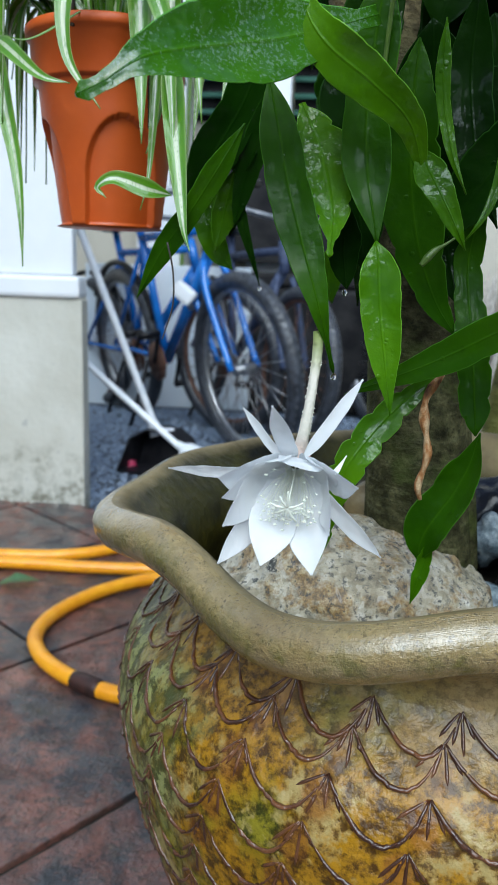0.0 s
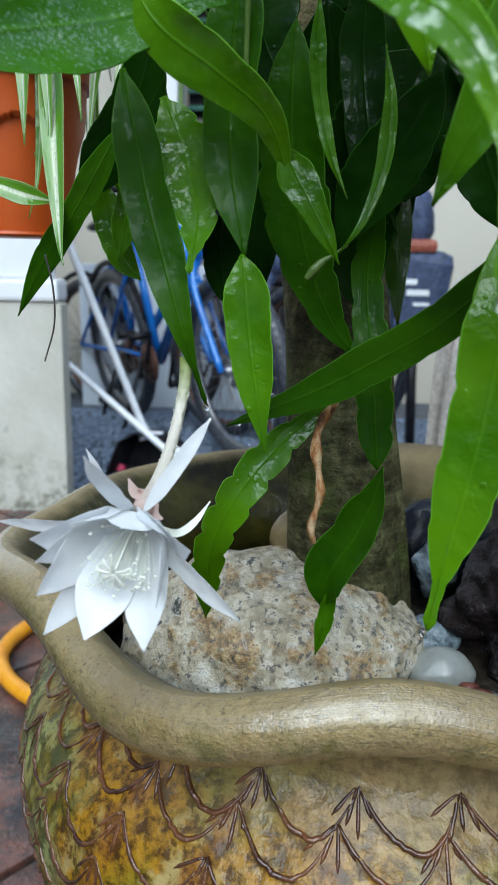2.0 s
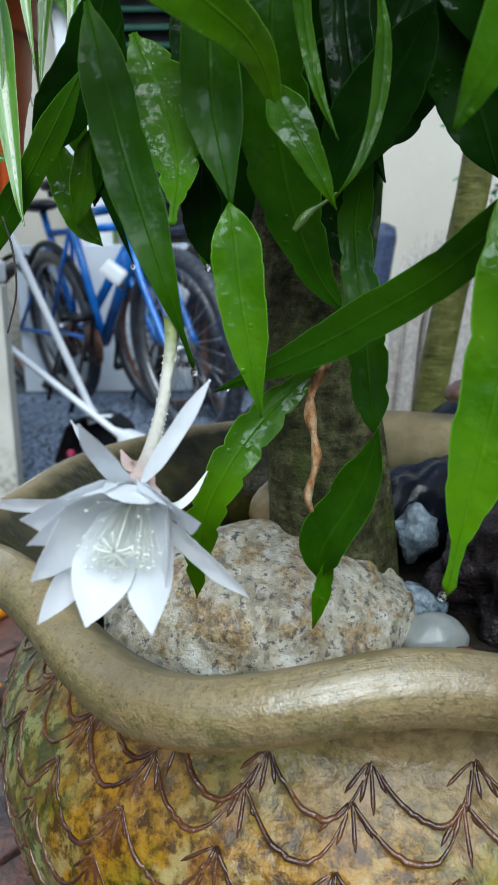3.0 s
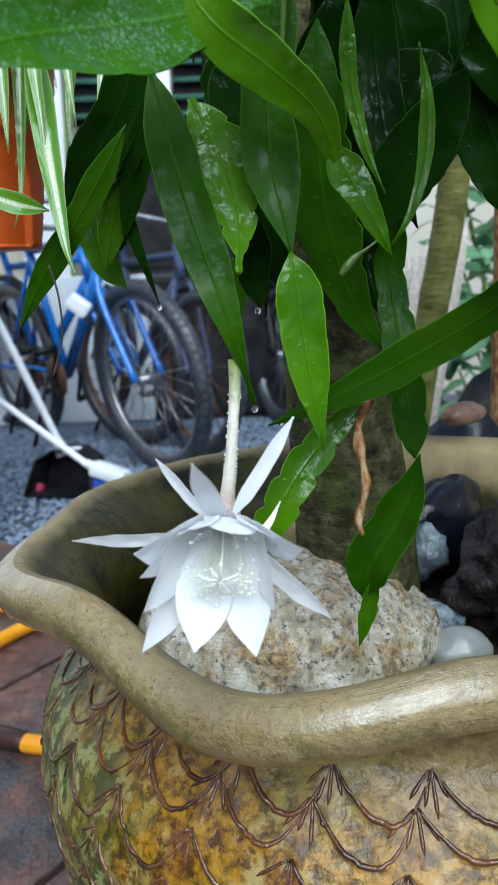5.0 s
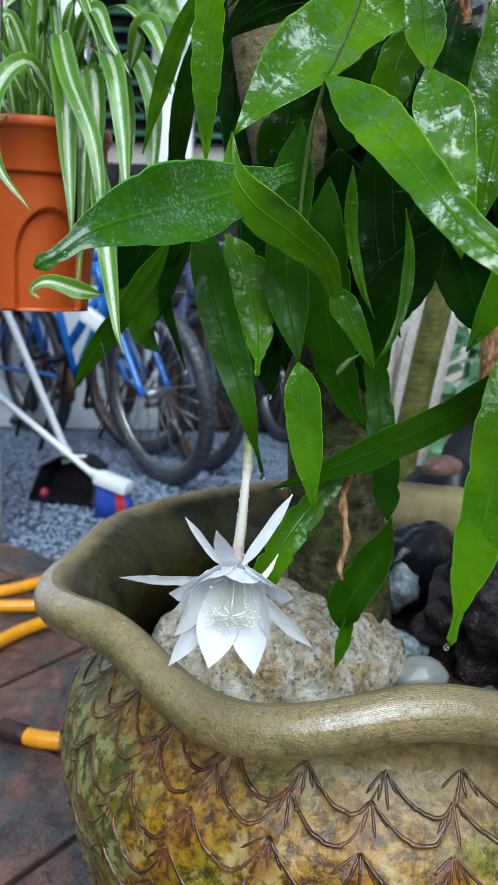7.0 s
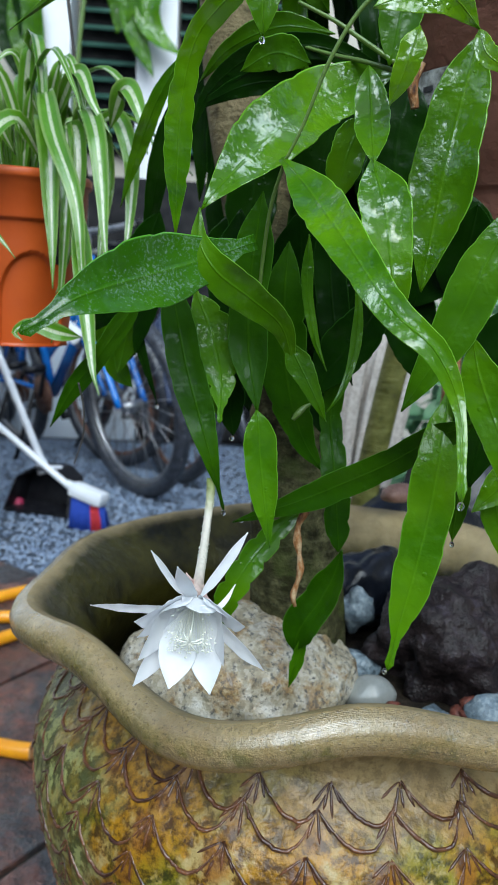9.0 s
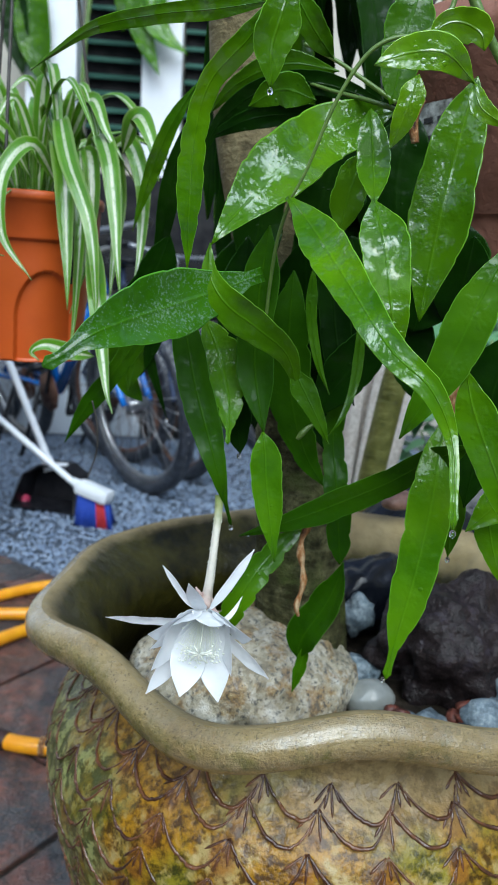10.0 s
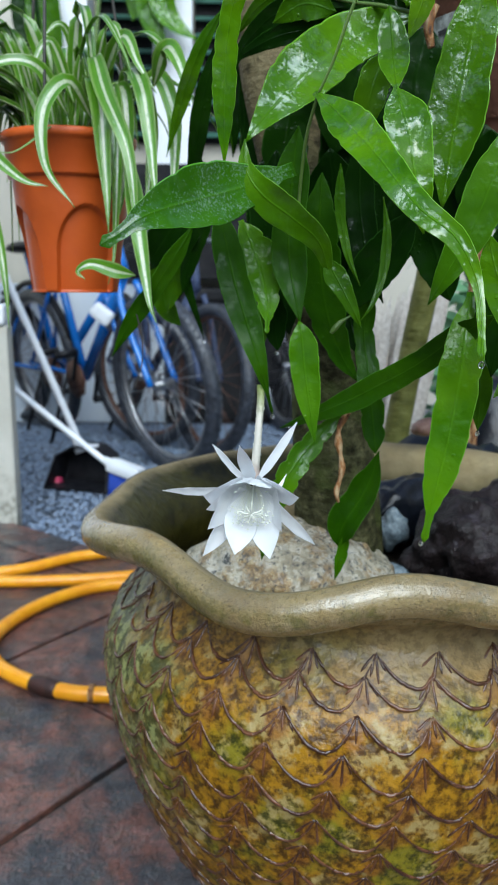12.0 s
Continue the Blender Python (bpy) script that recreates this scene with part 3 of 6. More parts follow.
def rock_bm(size, at, seed, rough=0.18, detail=4, turn=0.0, freq=1.6, facets=0.0):
    bm = bmesh.new()
    bmesh.ops.create_icosphere(bm, subdivisions=detail, radius=1.0)
    off = Vector((seed * 7.13, seed * 3.7, seed * 1.9))
    for v in bm.verts:
        d = v.co.normalized()
        h = 1 + rough * noise.noise(d * freq + off) + rough * 0.5 * noise.noise(d * freq * 2.3 + off) + rough * 0.22 * noise.noise(d * freq * 5.5 + off) + rough * 0.1 * noise.noise(d * freq * 12 + off)
        if facets:
            h -= facets * abs(noise.noise(d * freq * 1.4 - off))
        v.co = d * h
    bmesh.ops.scale(bm, vec=size, verts=bm.verts)
    bmesh.ops.rotate(bm, cent=(0, 0, 0), matrix=Matrix.Rotation(turn, 3, "Z"), verts=bm.verts)
    bmesh.ops.translate(bm, vec=at, verts=bm.verts)
    for f in bm.faces:
        f.smooth = True
    return bm


def blade_mesh(name, points, width, face, roll=0.0, twist=0.0, taper=(0.5, 0.5), notch=0.0, notches=7, fold=0.18, thick=0.0016, count=30, cut=False, seed=1, knob=0):
    """A fleshy flat leaf along a curved midline: full breadth width, looking towards face, rolled and twisted
    about its midline, with a raised midrib and a scalloped margin."""
    pts = spline(points, count)
    face = np.array(face, dtype=float)
    across = np.array((-1.0, -0.94, -0.6, -0.28, 0.0, 0.28, 0.6, 0.94, 1.0))
    verts, faces, uvs = [], [], []
    ring = 16
    for i in range(count):
        s = i / (count - 1)
        t = unit(pts[min(i + 1, count - 1)] - pts[max(i - 1, 0)])
        side = unit(np.cross(t, face))
        nrm = unit(np.cross(side, t))
        a = radians(roll + twist * (s - 0.5))
        side, nrm = side * math.cos(a) + nrm * math.sin(a), nrm * math.cos(a) - side * math.sin(a)
        q = max(0.0, (s - 0.08) / 0.92) if knob < 0 else (min(1.0, s / 0.92) if knob > 0 else s)
        grow = min(1.0, q / max(taper[0], 1e-3))
        fade = min(1.0, (1 - q) / max(taper[1], 1e-3)) if not cut else 1.0
        w = 0.5 * width * math.sin(grow * math.pi / 2) ** 0.9 * math.sin(fade * math.pi / 2) ** 0.95
        w *= 1 + 0.07 * math.sin(seed * 1.7 + s * 11) * min(1.0, notch * 12)
        w = max(w, min(0.0005, 0.08 * width))
        if knob:
            e = s if knob < 0 else 1 - s
            w = max(w, abs(knob) * min(1.0, math.sqrt(e / 0.02 + 0.05)) * (1 - 0.25 * math.exp(-((e - 0.06) / 0.025) ** 2)))
        top, under = [], []
        for u in across:
            ww = w * (1 + (0.12 * noise.noise(Vector((s * 3.5, 3.0 if u > 0 else 9.0, seed * 1.3))) if notch else 0.0))
            if notch and abs(u) > 0.55:
                ph = (s * notches + (0.5 if u > 0 else 0.0) + 0.13 * math.sin(seed * 3 + s * 9)) % 1.0
                ww = ww * (1 - notch * max(0.0, 1 - ph * 4.0) - notch * 0.5 * ph ** 2)
            lift = fold * w * abs(u) ** 1.5 + (0.05 * w * abs(u) * math.sin(s * 13 + seed * 2 + (1.6 if u > 0 else 0)) if notch else 0.0) + 0.0024 * noise.noise(Vector((s * 6, u * 1.5, seed))) * abs(u) * (w / 0.02)
            th = thick * (1.0 - 0.72 * abs(u) ** 2) + (thick * 0.7 if u == 0 else 0)
            p = pts[i] + side * (u * ww) + nrm * lift
            top.append(p + nrm * th * 0.5)
            under.append(p - nrm * th * 0.5)
        loop = top + under[-2:0:-1]
        vv = list(across) + list(across[-2:0:-1])
        for p, u in zip(loop, vv):
            verts.append(p)
            uvs.append((s, 0.5 + 0.5 * u))
    for i in range(count - 1):
        for j in range(ring):
            k = (j + 1) % ring
            faces.append((i * ring + j, i * ring + k, (i + 1) * ring + k, (i + 1) * ring + j))
    faces.append(tuple(reversed(range(ring))))
    faces.append(tuple(range((count - 1) * ring, count * ring)))
    return mesh_of(name, verts, faces, uvs)


# ---- ground, walls ----


def ground():
    bm = bmesh.new()
    for x0, x1, y0, y1 in ((-60, 60, -60, 90),):
        bm.faces.new([bm.verts.new(p) for p in ((x0, y0, -0.03), (x1, y0, -0.03), (x1, y1, -0.03), (x0, y1, -0.03))])
    return tagged(part("ground", bm, M_GRAVEL), "blue-grey gravel ground, wet", "ground", kind="structure")


ground()


def gravel_stones():
    rng = np.random.default_rng(5)
    base_v = np.array([(1, 0, 0), (-1, 0, 0), (0, 1, 0), (0, -1, 0), (0, 0, 1), (0, 0, -0.6)], dtype=float)
    base_f = [(0, 2, 4), (2, 1, 4), (1, 3, 4), (3, 0, 4), (2, 0, 5), (1, 2, 5), (3, 1, 5), (0, 3, 5)]
    verts, faces = [], []
    for _ in range(38000):
        x, y = rng.uniform(-1.3, 1.6), rng.uniform(1.75, 4.1)
        if y < 2.16 - 0.66 * (x + 0.32):
            continue
        r = rng.uniform(0.0038, 0.0085)
        a = rng.uniform(0, 6.28)
        c, s = math.cos(a), math.sin(a)
        v = base_v * (r * rng.uniform(0.7, 1.4), r * rng.uniform(0.7, 1.3), r * rng.uniform(0.5, 0.9))
        v = v + rng.normal(0, r * 0.12, v.shape)
        off = len(verts)
        verts += [(x + c * p[0] - s * p[1], y + s * p[0] + c * p[1], -0.024 + p[2]) for p in v]
        faces += [tuple(off + i for i in f) for f in base_f]
    ob = part("gravel", mesh_of("gravel", verts, faces, smooth=False), M_STONES)
    tagged(ob, "loose grey gravel stones, wet, on the yard", "gravel", kind="stuff")


gravel_stones()


def wall_box(name, x0, x1, y0, y1, z0, z1, mat, label, category="wall", bevel=0.006):
    ob = part(name, box_bm((x1 - x0, y1 - y0, z1 - z0), ((x0 + x1) / 2, (y0 + y1) / 2, (z0 + z1) / 2), bevel), mat)
    return tagged(ob, label, category, kind="structure")


wall_box("wall_low", -3.2, -0.548, 2.31, 2.37, -0.03, 0.605, M_WALL, "low cream painted wall with stained foot")
wall_box("wall_sill", -3.2, -0.552, 2.298, 2.385, 0.607, 0.668, M_WHITE, "white sill on top of the low wall", "sill", 0.012)
wall_box("wall_panel", -3.2, -0.575, 2.32, 2.36, 0.670, 2.6, M_WHITE, "white panelled wall above the low wall", "wall")
wall_box("wall_back", -5.0, 5.0, 4.6, 4.8, -0.03, 3.2, M_BACK, "beige rendered house wall behind the yard")
# three walls out of view, added to block low sky and darken reflections
wall_box("wall_left", -3.4, -3.2, -4.0, 4.6, -0.03, 2.6, M_BACK, "added wall out of view, shaping light and reflections")
wall_box("wall_right", 3.4, 3.6, -4.0, 4.6, -0.03, 2.6, M_BACK, "added wall out of view, shaping light and reflections")
wall_box("wall_house", -3.4, 3.6, -4.2, -4.0, -0.03, 2.2, M_BACK, "added wall out of view behind the camera, shaping light")


# ---- the glazed planter ----
POT = np.array((0.215, 0.79))
PROFILE = [(0.10, 0.0), (0.118, 0.03), (0.142, 0.07), (0.19, 0.145), (0.208, 0.175), (0.229, 0.22), (0.249, 0.28), (0.259, 0.33), (0.2615, 0.37), (0.251, 0.405), (0.231, 0.429), (0.2165, 0.448), (0.2135, 0.459), (0.2165, 0.470), (0.224, 0.479), (0.236, 0.4875)]
NSCALE, DEEP = 27, 0.0288
ROW_AT = [-0.001, 0.0170, 0.0475] + [0.0475 + 0.029 * k for k in range(1, 16)]  # tops of the rows of scales, down from the neck
ROW_TURN = [0.0, -0.17, -0.28] + [-0.28 - 0.16 * k for k in range(1, 16)]  # their turn, in scales
_pz = spline([(r, z, 0) for r, z in PROFILE], 220)[:, :2][::-1]  # from the neck down
_run = np.concatenate([[0], np.cumsum(np.hypot(*np.diff(_pz, axis=0).T))])
S_TOP = float(np.interp(-0.450, -_pz[:, 1], _run))
PHASE = radians(-95.2)
STEP = 2 * math.pi / NSCALE


def pot_point(angle, s, out=0.0):
    r = np.interp(s, _run, _pz[:, 0]) + out
    return (POT[0] + r * math.cos(angle), POT[1] + r * math.sin(angle), float(np.interp(s, _run, _pz[:, 1])))


# how the rim rises and falls round the pot: degrees, millimetres
RIM_LEVEL = [(0, -6), (18, 4), (40, 1), (58, 0), (75, 0), (95, -7), (112, -8), (125, -7), (140, -13), (152, -13), (165, -11), (180, -10), (195, -6), (207, 3), (216, 9), (224, 4), (232, -8), (240, -14), (248, -10), (256, -1), (265, 9), (272, 7), (279, 0), (288, -9), (298, -11), (310, -2), (322, 7), (340, -2)]
_turn = np.arange(-360, 720)
_lev = np.interp(_turn, [d + k for k in (-360, 0, 360) for d, _ in RIM_LEVEL], [m for k in range(3) for _, m in RIM_LEVEL])
_kern = np.exp(-(np.arange(-12, 13) / 4.0) ** 2)
_lev = np.convolve(_lev, _kern / _kern.sum(), mode="same")[360:720] / 1000.0


def rim_level(a):
    return np.interp(np.degrees(a) % 360, np.arange(361), np.append(_lev, _lev[0]))


def sag(f):
    """How far a scale's edge hangs below its two ends, for f from 0 to 1."""
    f = np.clip(f, 0, 1)
    return np.where(f < 0.6, np.sin(f / 0.6 * math.pi / 2) ** 0.95, 1 - ((f - 0.6) / 0.4) ** 2)


def planter():
    pot = thing("planter", "large glazed ochre planter with fish-scale relief and wavy tan rim", "planter", at=(POT[0], POT[1], 0))
    sides, rows = 520, 190
    s = np.linspace(0, _run[-1], rows)[:, None]
    a = np.linspace(0, 2 * math.pi, sides, endpoint=False)[None, :]
    r = np.interp(s, _run, _pz[:, 0])
    z = np.interp(s, _run, _pz[:, 1])
    disp = np.zeros((rows, sides))
    fan = np.zeros((rows, sides))
    rim_line = np.zeros((rows, sides))
    done = np.zeros((rows, sides), dtype=bool)
    for k, (top, turn) in enumerate(zip(ROW_AT, ROW_TURN)):
        u = (a - PHASE) / STEP - turn
        f = u % 1.0
        edge = S_TOP + top + DEEP * sag(f) * (0.95 + 0.06 * np.sin(k * 5 + (np.floor(u) % NSCALE) * 2.3))
        hit = (~done) & (s < edge) & (s > S_TOP - 0.004)
        ends = np.minimum(f, 1 - f)
        disp = np.where(hit, 0.0030 * np.exp(-(edge - s) / 0.009) * np.clip(ends / 0.2, 0, 1) ** 0.5 + 0.0012 * np.exp(-(ends / 0.08) ** 2), disp)
        done |= hit
        corner = np.exp(-((((f + 0.5) % 1.0) - 0.44) * STEP * 0.25 / 0.008) ** 2 - ((s - S_TOP - top - 0.013) / 0.013) ** 2)
        fan = np.maximum(fan, corner * (0.75 + 0.2 * min(k, 2)))
        rim_line = np.maximum(rim_line, np.exp(-np.abs(edge - s) / 0.004) * hit)
    rise = np.clip((r - 0.222) / 0.03, 0, 1) * (z > 0.478)
    rr = r + disp + rise * 0.007 * np.cos(7 * (a + radians(163)))
    zz = z + rise * rim_level(a)
    verts = np.stack([POT[0] + rr * np.cos(a), POT[1] + rr * np.sin(a), zz], axis=2).reshape(-1, 3)
    glaze = np.stack([fan, rim_line], axis=2).reshape(-1, 2)
    idx = np.arange(rows * sides).reshape(rows, sides)
    nxt = np.roll(idx, -1, axis=1)
    quads = np.stack([idx[:-1], idx[1:], nxt[1:], nxt[:-1]], axis=2).reshape(-1, 4)
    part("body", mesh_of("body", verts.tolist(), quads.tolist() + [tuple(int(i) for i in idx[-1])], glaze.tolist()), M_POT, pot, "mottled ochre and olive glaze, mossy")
    # raised brown lines round every scale, with a fan of short ribs below its corner

    def proud(angle, at, out):
        col = int(round((angle % (2 * math.pi)) / (2 * math.pi) * sides)) % sides
        return pot_point(angle, at, out + float(np.interp(at, s[:, 0], disp[:, col])))

    rest = []
    for k, (top, turn) in enumerate(zip(ROW_AT, ROW_TURN)):
        s0 = S_TOP + top
        if s0 + DEEP > _run[-1] - 0.01:
            break
        for i in range(NSCALE):
            left = PHASE + STEP * (i + turn)
            wob = 0.95 + 0.06 * math.sin(k * 5 + i * 2.3)
            fat = 0.95 + 0.2 * math.sin(k * 3.7 + i * 4.1)
            arc = [proud(left + STEP * q, s0 + DEEP * wob * float(sag(q)) - 0.0010, -0.0001) for q in np.linspace(0.0, 0.93, 22)]
            lines = [tube_mesh("l", arc, [0.0008 * fat, 0.0013 * fat, 0.0016 * fat, 0.0017, 0.0016, 0.0011 * fat, 0.0005], 8)]
            for dq, ln in ((-0.27, 0.55), (-0.13, 0.75), (0.01, 0.85), (0.15, 0.60)):
                j = 0.035 * math.sin(i * 3.1 + k * 1.7 + dq * 40)
                ln *= 0.9 + 0.25 * math.sin(i * 5.3 + k * 2.9 + dq * 23)
                rib = [proud(left + (dq + j) * (0.10 + 0.90 * f) * STEP, s0 + f * ln * DEEP, -0.0004) for f in (0, 0.2, 0.4, 0.6, 0.8, 1.0)]
                lines.append(tube_mesh("l", rib, [0.0007, 0.0010, 0.0011, 0.0012, 0.0013, 0.0004], 6))
            deg = math.degrees(left) % 360
            if 195 < deg < 330 and k < 7:
                part("scale_outline", join_meshes("scale_outline", lines), M_RELIEF, pot)
            else:
                rest += lines
    tagged(part("scale_outline", join_meshes("scale_outline", rest), M_RELIEF, pot), kind="stuff")
    # rolled rim, waving up and down

    def wave(a, r, z):
        w = min(1.0, max(0.0, (r - 0.222) / 0.03)) if z > 0.478 else 0.0
        return r + w * (0.007 * math.cos(7 * (a + radians(163)))), z + w * float(rim_level(a))

    lip = [(0.226, 0.4785), (0.232, 0.485), (0.240, 0.489), (0.252, 0.4905), (0.263, 0.492), (0.271, 0.497), (0.2755, 0.504), (0.2765, 0.512), (0.2735, 0.519), (0.268, 0.5235), (0.262, 0.5255)]
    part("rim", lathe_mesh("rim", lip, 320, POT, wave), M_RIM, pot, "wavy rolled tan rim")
    inner = [(0.262, 0.5255), (0.256, 0.5245), (0.250, 0.520), (0.244, 0.5125), (0.236, 0.502), (0.226, 0.489), (0.216, 0.476), (0.206, 0.462), (0.203, 0.448), (0.207, 0.43), (0.222, 0.40), (0.235, 0.37)]
    part("lining", lathe_mesh("lining", inner, 240, POT, wave), M_POT_IN, pot, "mossy inside, colour darkened for shade")
    return pot


planter()
soil = rock_bm((0.225, 0.225, 0.05), (POT[0], POT[1], 0.375), 3, 0.08, 5, freq=5)
tagged(part("soil", soil, M_SOIL), "dark wet soil filling the planter", "soil", kind="stuff")


# ---- stones in the planter ----
def stone(name, label, size, at, mat, seed, rough=0.18, turn=0.0, detail=4, freq=1.6, facets=0.0, group=""):
    ob = part(name, rock_bm(size, at, seed, rough, detail, turn, freq, facets), mat)
    return tagged(ob, label, "stone", group)


stone("boulder", "large speckled granite stone, wet, in the planter", (0.112, 0.074, 0.067), (0.142, 0.742, 0.440), M_GRANITE, 2, 0.11, 0.1, 5, 1.4, 0.10)
stone("lava_rock", "large dark porous rock, wet, in the planter", (0.094, 0.075, 0.080), (0.372, 0.80, 0.448), M_LAVA, 5, 0.30, 0.4, 5, 1.6, 0.2)
stone("black_rock", "shiny black rock leaning inside the planter", (0.062, 0.035, 0.052), (0.297, 0.905, 0.462), M_BLACKROCK, 9, 0.16, 0.5, 4, 1.2, 0.25)
stone("blue_stone", "angular blue-grey stone on the soil", (0.019, 0.016, 0.022), (0.270, 0.85, 0.461), M_BLUESTONE, 11, 0.4, 0.3, 3, 1.1, 0.3)
stone("pebble", "smooth pale pebble beside the granite stone", (0.024, 0.019, 0.019), (0.258, 0.722, 0.434), M_PEBBLE, 4, 0.05)
stone("tan_stone", "rounded tan stone behind the granite stone", (0.022, 0.018, 0.026), (0.157, 0.805, 0.495), M_TANSTONE, 8, 0.1)
for i, (x, y, z, r) in enumerate([(0.300, 0.675, 0.430, 0.021), (0.350, 0.672, 0.440, 0.026), (0.285, 0.695, 0.426, 0.012), (0.375, 0.70, 0.432, 0.02), (0.262, 0.79, 0.428, 0.02), (0.40, 0.72, 0.44, 0.024)]):
    stone("grey_stone", "small blue-grey stone on the soil", (r * 1.2, r, r * 0.8), (x, y, z), M_BLUESTONE, 20 + i, 0.35, i * 0.9, 3, 1.3, 0.25, "small stones in the planter")
for i, (x, y, z, r) in enumerate([(0.279, 0.690, 0.438, 0.006), (0.325, 0.684, 0.440, 0.007), (0.331, 0.674, 0.444, 0.006), (0.336, 0.690, 0.446, 0.007), (0.322, 0.670, 0.436, 0.005), (0.273, 0.700, 0.436, 0.006)]):
    stone("clay_chip", "small red clay chip on the soil", (r * 1.4, r, r), (x, y, z), M_REDBIT, 40 + i, 0.4, i * 1.3, 2, 1.5, 0.2, "red chips in the planter")
stone("brown_stone", "small brown stone lying behind the planter rim", (0.028, 0.016, 0.012), (0.345, 0.985, 0.555), M_BROWNSTONE, 61, 0.15, 0.5, 3)
stone("dark_stone", "large dark stone behind the planter", (0.24, 0.16, 0.29), (0.62, 1.42, 0.26), M_BLACKROCK, 62, 0.25, 0.2, 4, 1.5, 0.2)
stone("dark_stone", "dark stone carrying a brown stone behind the planter", (0.17, 0.07, 0.27), (0.40, 1.13, 0.265), M_BLACKROCK, 64, 0.15, 0.2, 4, 1.5, 0.2)

# ---- trees ----


def tree_trunk(name, label, points, radii, mat, knots=()):
    ob = thing(name, label, "tree", at=points[0])
    part("trunk", tube_mesh("trunk", points, radii, 20, 70), mat, ob)
    for k in knots:
        part("branch", tube_mesh("branch", k, [0.013, 0.012, 0.011, 0.010] if len(k) > 4 else [0.006, 0.004, 0.0025], 10, 24), mat, ob)
    return ob


tree_trunk("tree", "mossy grey tree trunk growing from the planter", [(0.200, 0.775, 0.36), (0.194, 0.77, 0.46), (0.186, 0.775, 0.58), (0.178, 0.79, 0.68), (0.155, 0.82, 0.82), (0.125, 0.85, 0.97), (0.115, 0.86, 1.15), (0.13, 0.87, 1.5)], [0.048, 0.041, 0.0365, 0.036, 0.036, 0.034, 0.032, 0.03], M_BARK, [[(0.232, 0.775, 0.36), (0.230, 0.767, 0.46), (0.218, 0.767, 0.56), (0.200, 0.777, 0.66), (0.170, 0.797, 0.76)]])
tree_trunk("sapling", "slender yellow-green leaning trunk behind the planter", [(0.335, 1.25, -0.03), (0.355, 1.25, 0.35), (0.367, 1.25, 0.496), (0.388, 1.25, 0.64), (0.411, 1.25, 0.787), (0.43, 1.26, 1.0), (0.44, 1.28, 1.6)], [0.026, 0.022, 0.0205, 0.020, 0.0195, 0.019, 0.018], M_POST, [[(0.415, 1.25, 0.80), (0.445, 1.235, 0.86), (0.50, 1.22, 0.92)]])
tree_trunk("sapling", "slender brown trunk among the greenery", [(0.50, 1.30, -0.03), (0.505, 1.30, 0.5), (0.50, 1.31, 1.0), (0.51, 1.32, 1.6)], [0.016, 0.014, 0.012, 0.01], M_DRY, [[(0.503, 1.31, 0.70), (0.53, 1.30, 0.78), (0.56, 1.30, 0.84)]])


# ---- climbing cactus ----
cactus = thing("climbing_cactus", "climbing orchid cactus with flat wet green stems and one white flower", "plant", at=(0.2, 0.76, 0.36))


def leaf(points, width, face, mat, roll=0.0, twist=0.0, taper=(0.45, 0.5), notch=0.07, notches=7, fold=0.2, cut=False, seed=1, name="leaf", count=44, knob=0):
    return part(name, blade_mesh(name, points, width, face, roll, twist, taper, notch, notches, fold, 0.0018, count if notch < 0.2 else 72, cut, seed, knob), mat, cactus)


leaf([(-0.000, 0.500, 0.758), (0.010, 0.505, 0.764), (0.024, 0.512, 0.775), (0.038, 0.525, 0.782), (0.056, 0.543, 0.789), (0.076, 0.560, 0.796), (0.100, 0.575, 0.805), (0.124, 0.588, 0.815)], 0.0395, (0.06, -1.00, 0.04), M_LEAF_SPOT, taper=(0.42, 0.5), notch=0.08, notches=5, seed=1, knob=-0.0048)
leaf([(0.089, 0.575, 0.832), (0.090, 0.570, 0.812), (0.101, 0.565, 0.795), (0.123, 0.570, 0.780), (0.143, 0.580, 0.764), (0.153, 0.590, 0.738)], 0.0224, (-0.08, -1.00, 0.05), M_LEAF_FRESH, taper=(0.45, 0.5), roll=-12, seed=2)
leaf([(0.148, 0.588, 0.755), (0.157, 0.585, 0.739), (0.167, 0.583, 0.721), (0.175, 0.582, 0.705)], 0.0165, (-0.15, -0.98, 0.16), M_LEAF, taper=(0.3, 0.8), seed=3)
leaf([(0.124, 0.530, 0.966), (0.105, 0.545, 0.943), (0.085, 0.560, 0.923), (0.077, 0.570, 0.896), (0.075, 0.575, 0.859), (0.075, 0.580, 0.815)], 0.0157, (0.01, -0.98, -0.18), M_LEAF_BRIGHT, taper=(0.3, 0.3), notch=0.18, notches=11, seed=4)
leaf([(0.070, 0.622, 0.794), (0.076, 0.618, 0.769), (0.083, 0.612, 0.738), (0.092, 0.605, 0.708), (0.103, 0.598, 0.673), (0.113, 0.607, 0.637)], 0.0238, (-0.02, -0.98, 0.18), M_LEAF_MID, taper=(0.25, 0.55), seed=5, notches=6, knob=0.0015)
leaf([(0.088, 0.630, 0.783), (0.099, 0.624, 0.758), (0.107, 0.614, 0.727), (0.107, 0.592, 0.700)], 0.0305, (-0.04, -0.99, 0.14), M_LEAF_FRESH, taper=(0.3, 0.5), notch=0.26, notches=5, seed=6, roll=10, knob=0.0022)
leaf([(0.129, 0.610, 0.848), (0.124, 0.612, 0.795), (0.124, 0.608, 0.753), (0.132, 0.598, 0.707)], 0.0268, (-0.08, -0.99, 0.10), M_LEAF_MID, taper=(0.35, 0.4), seed=7)
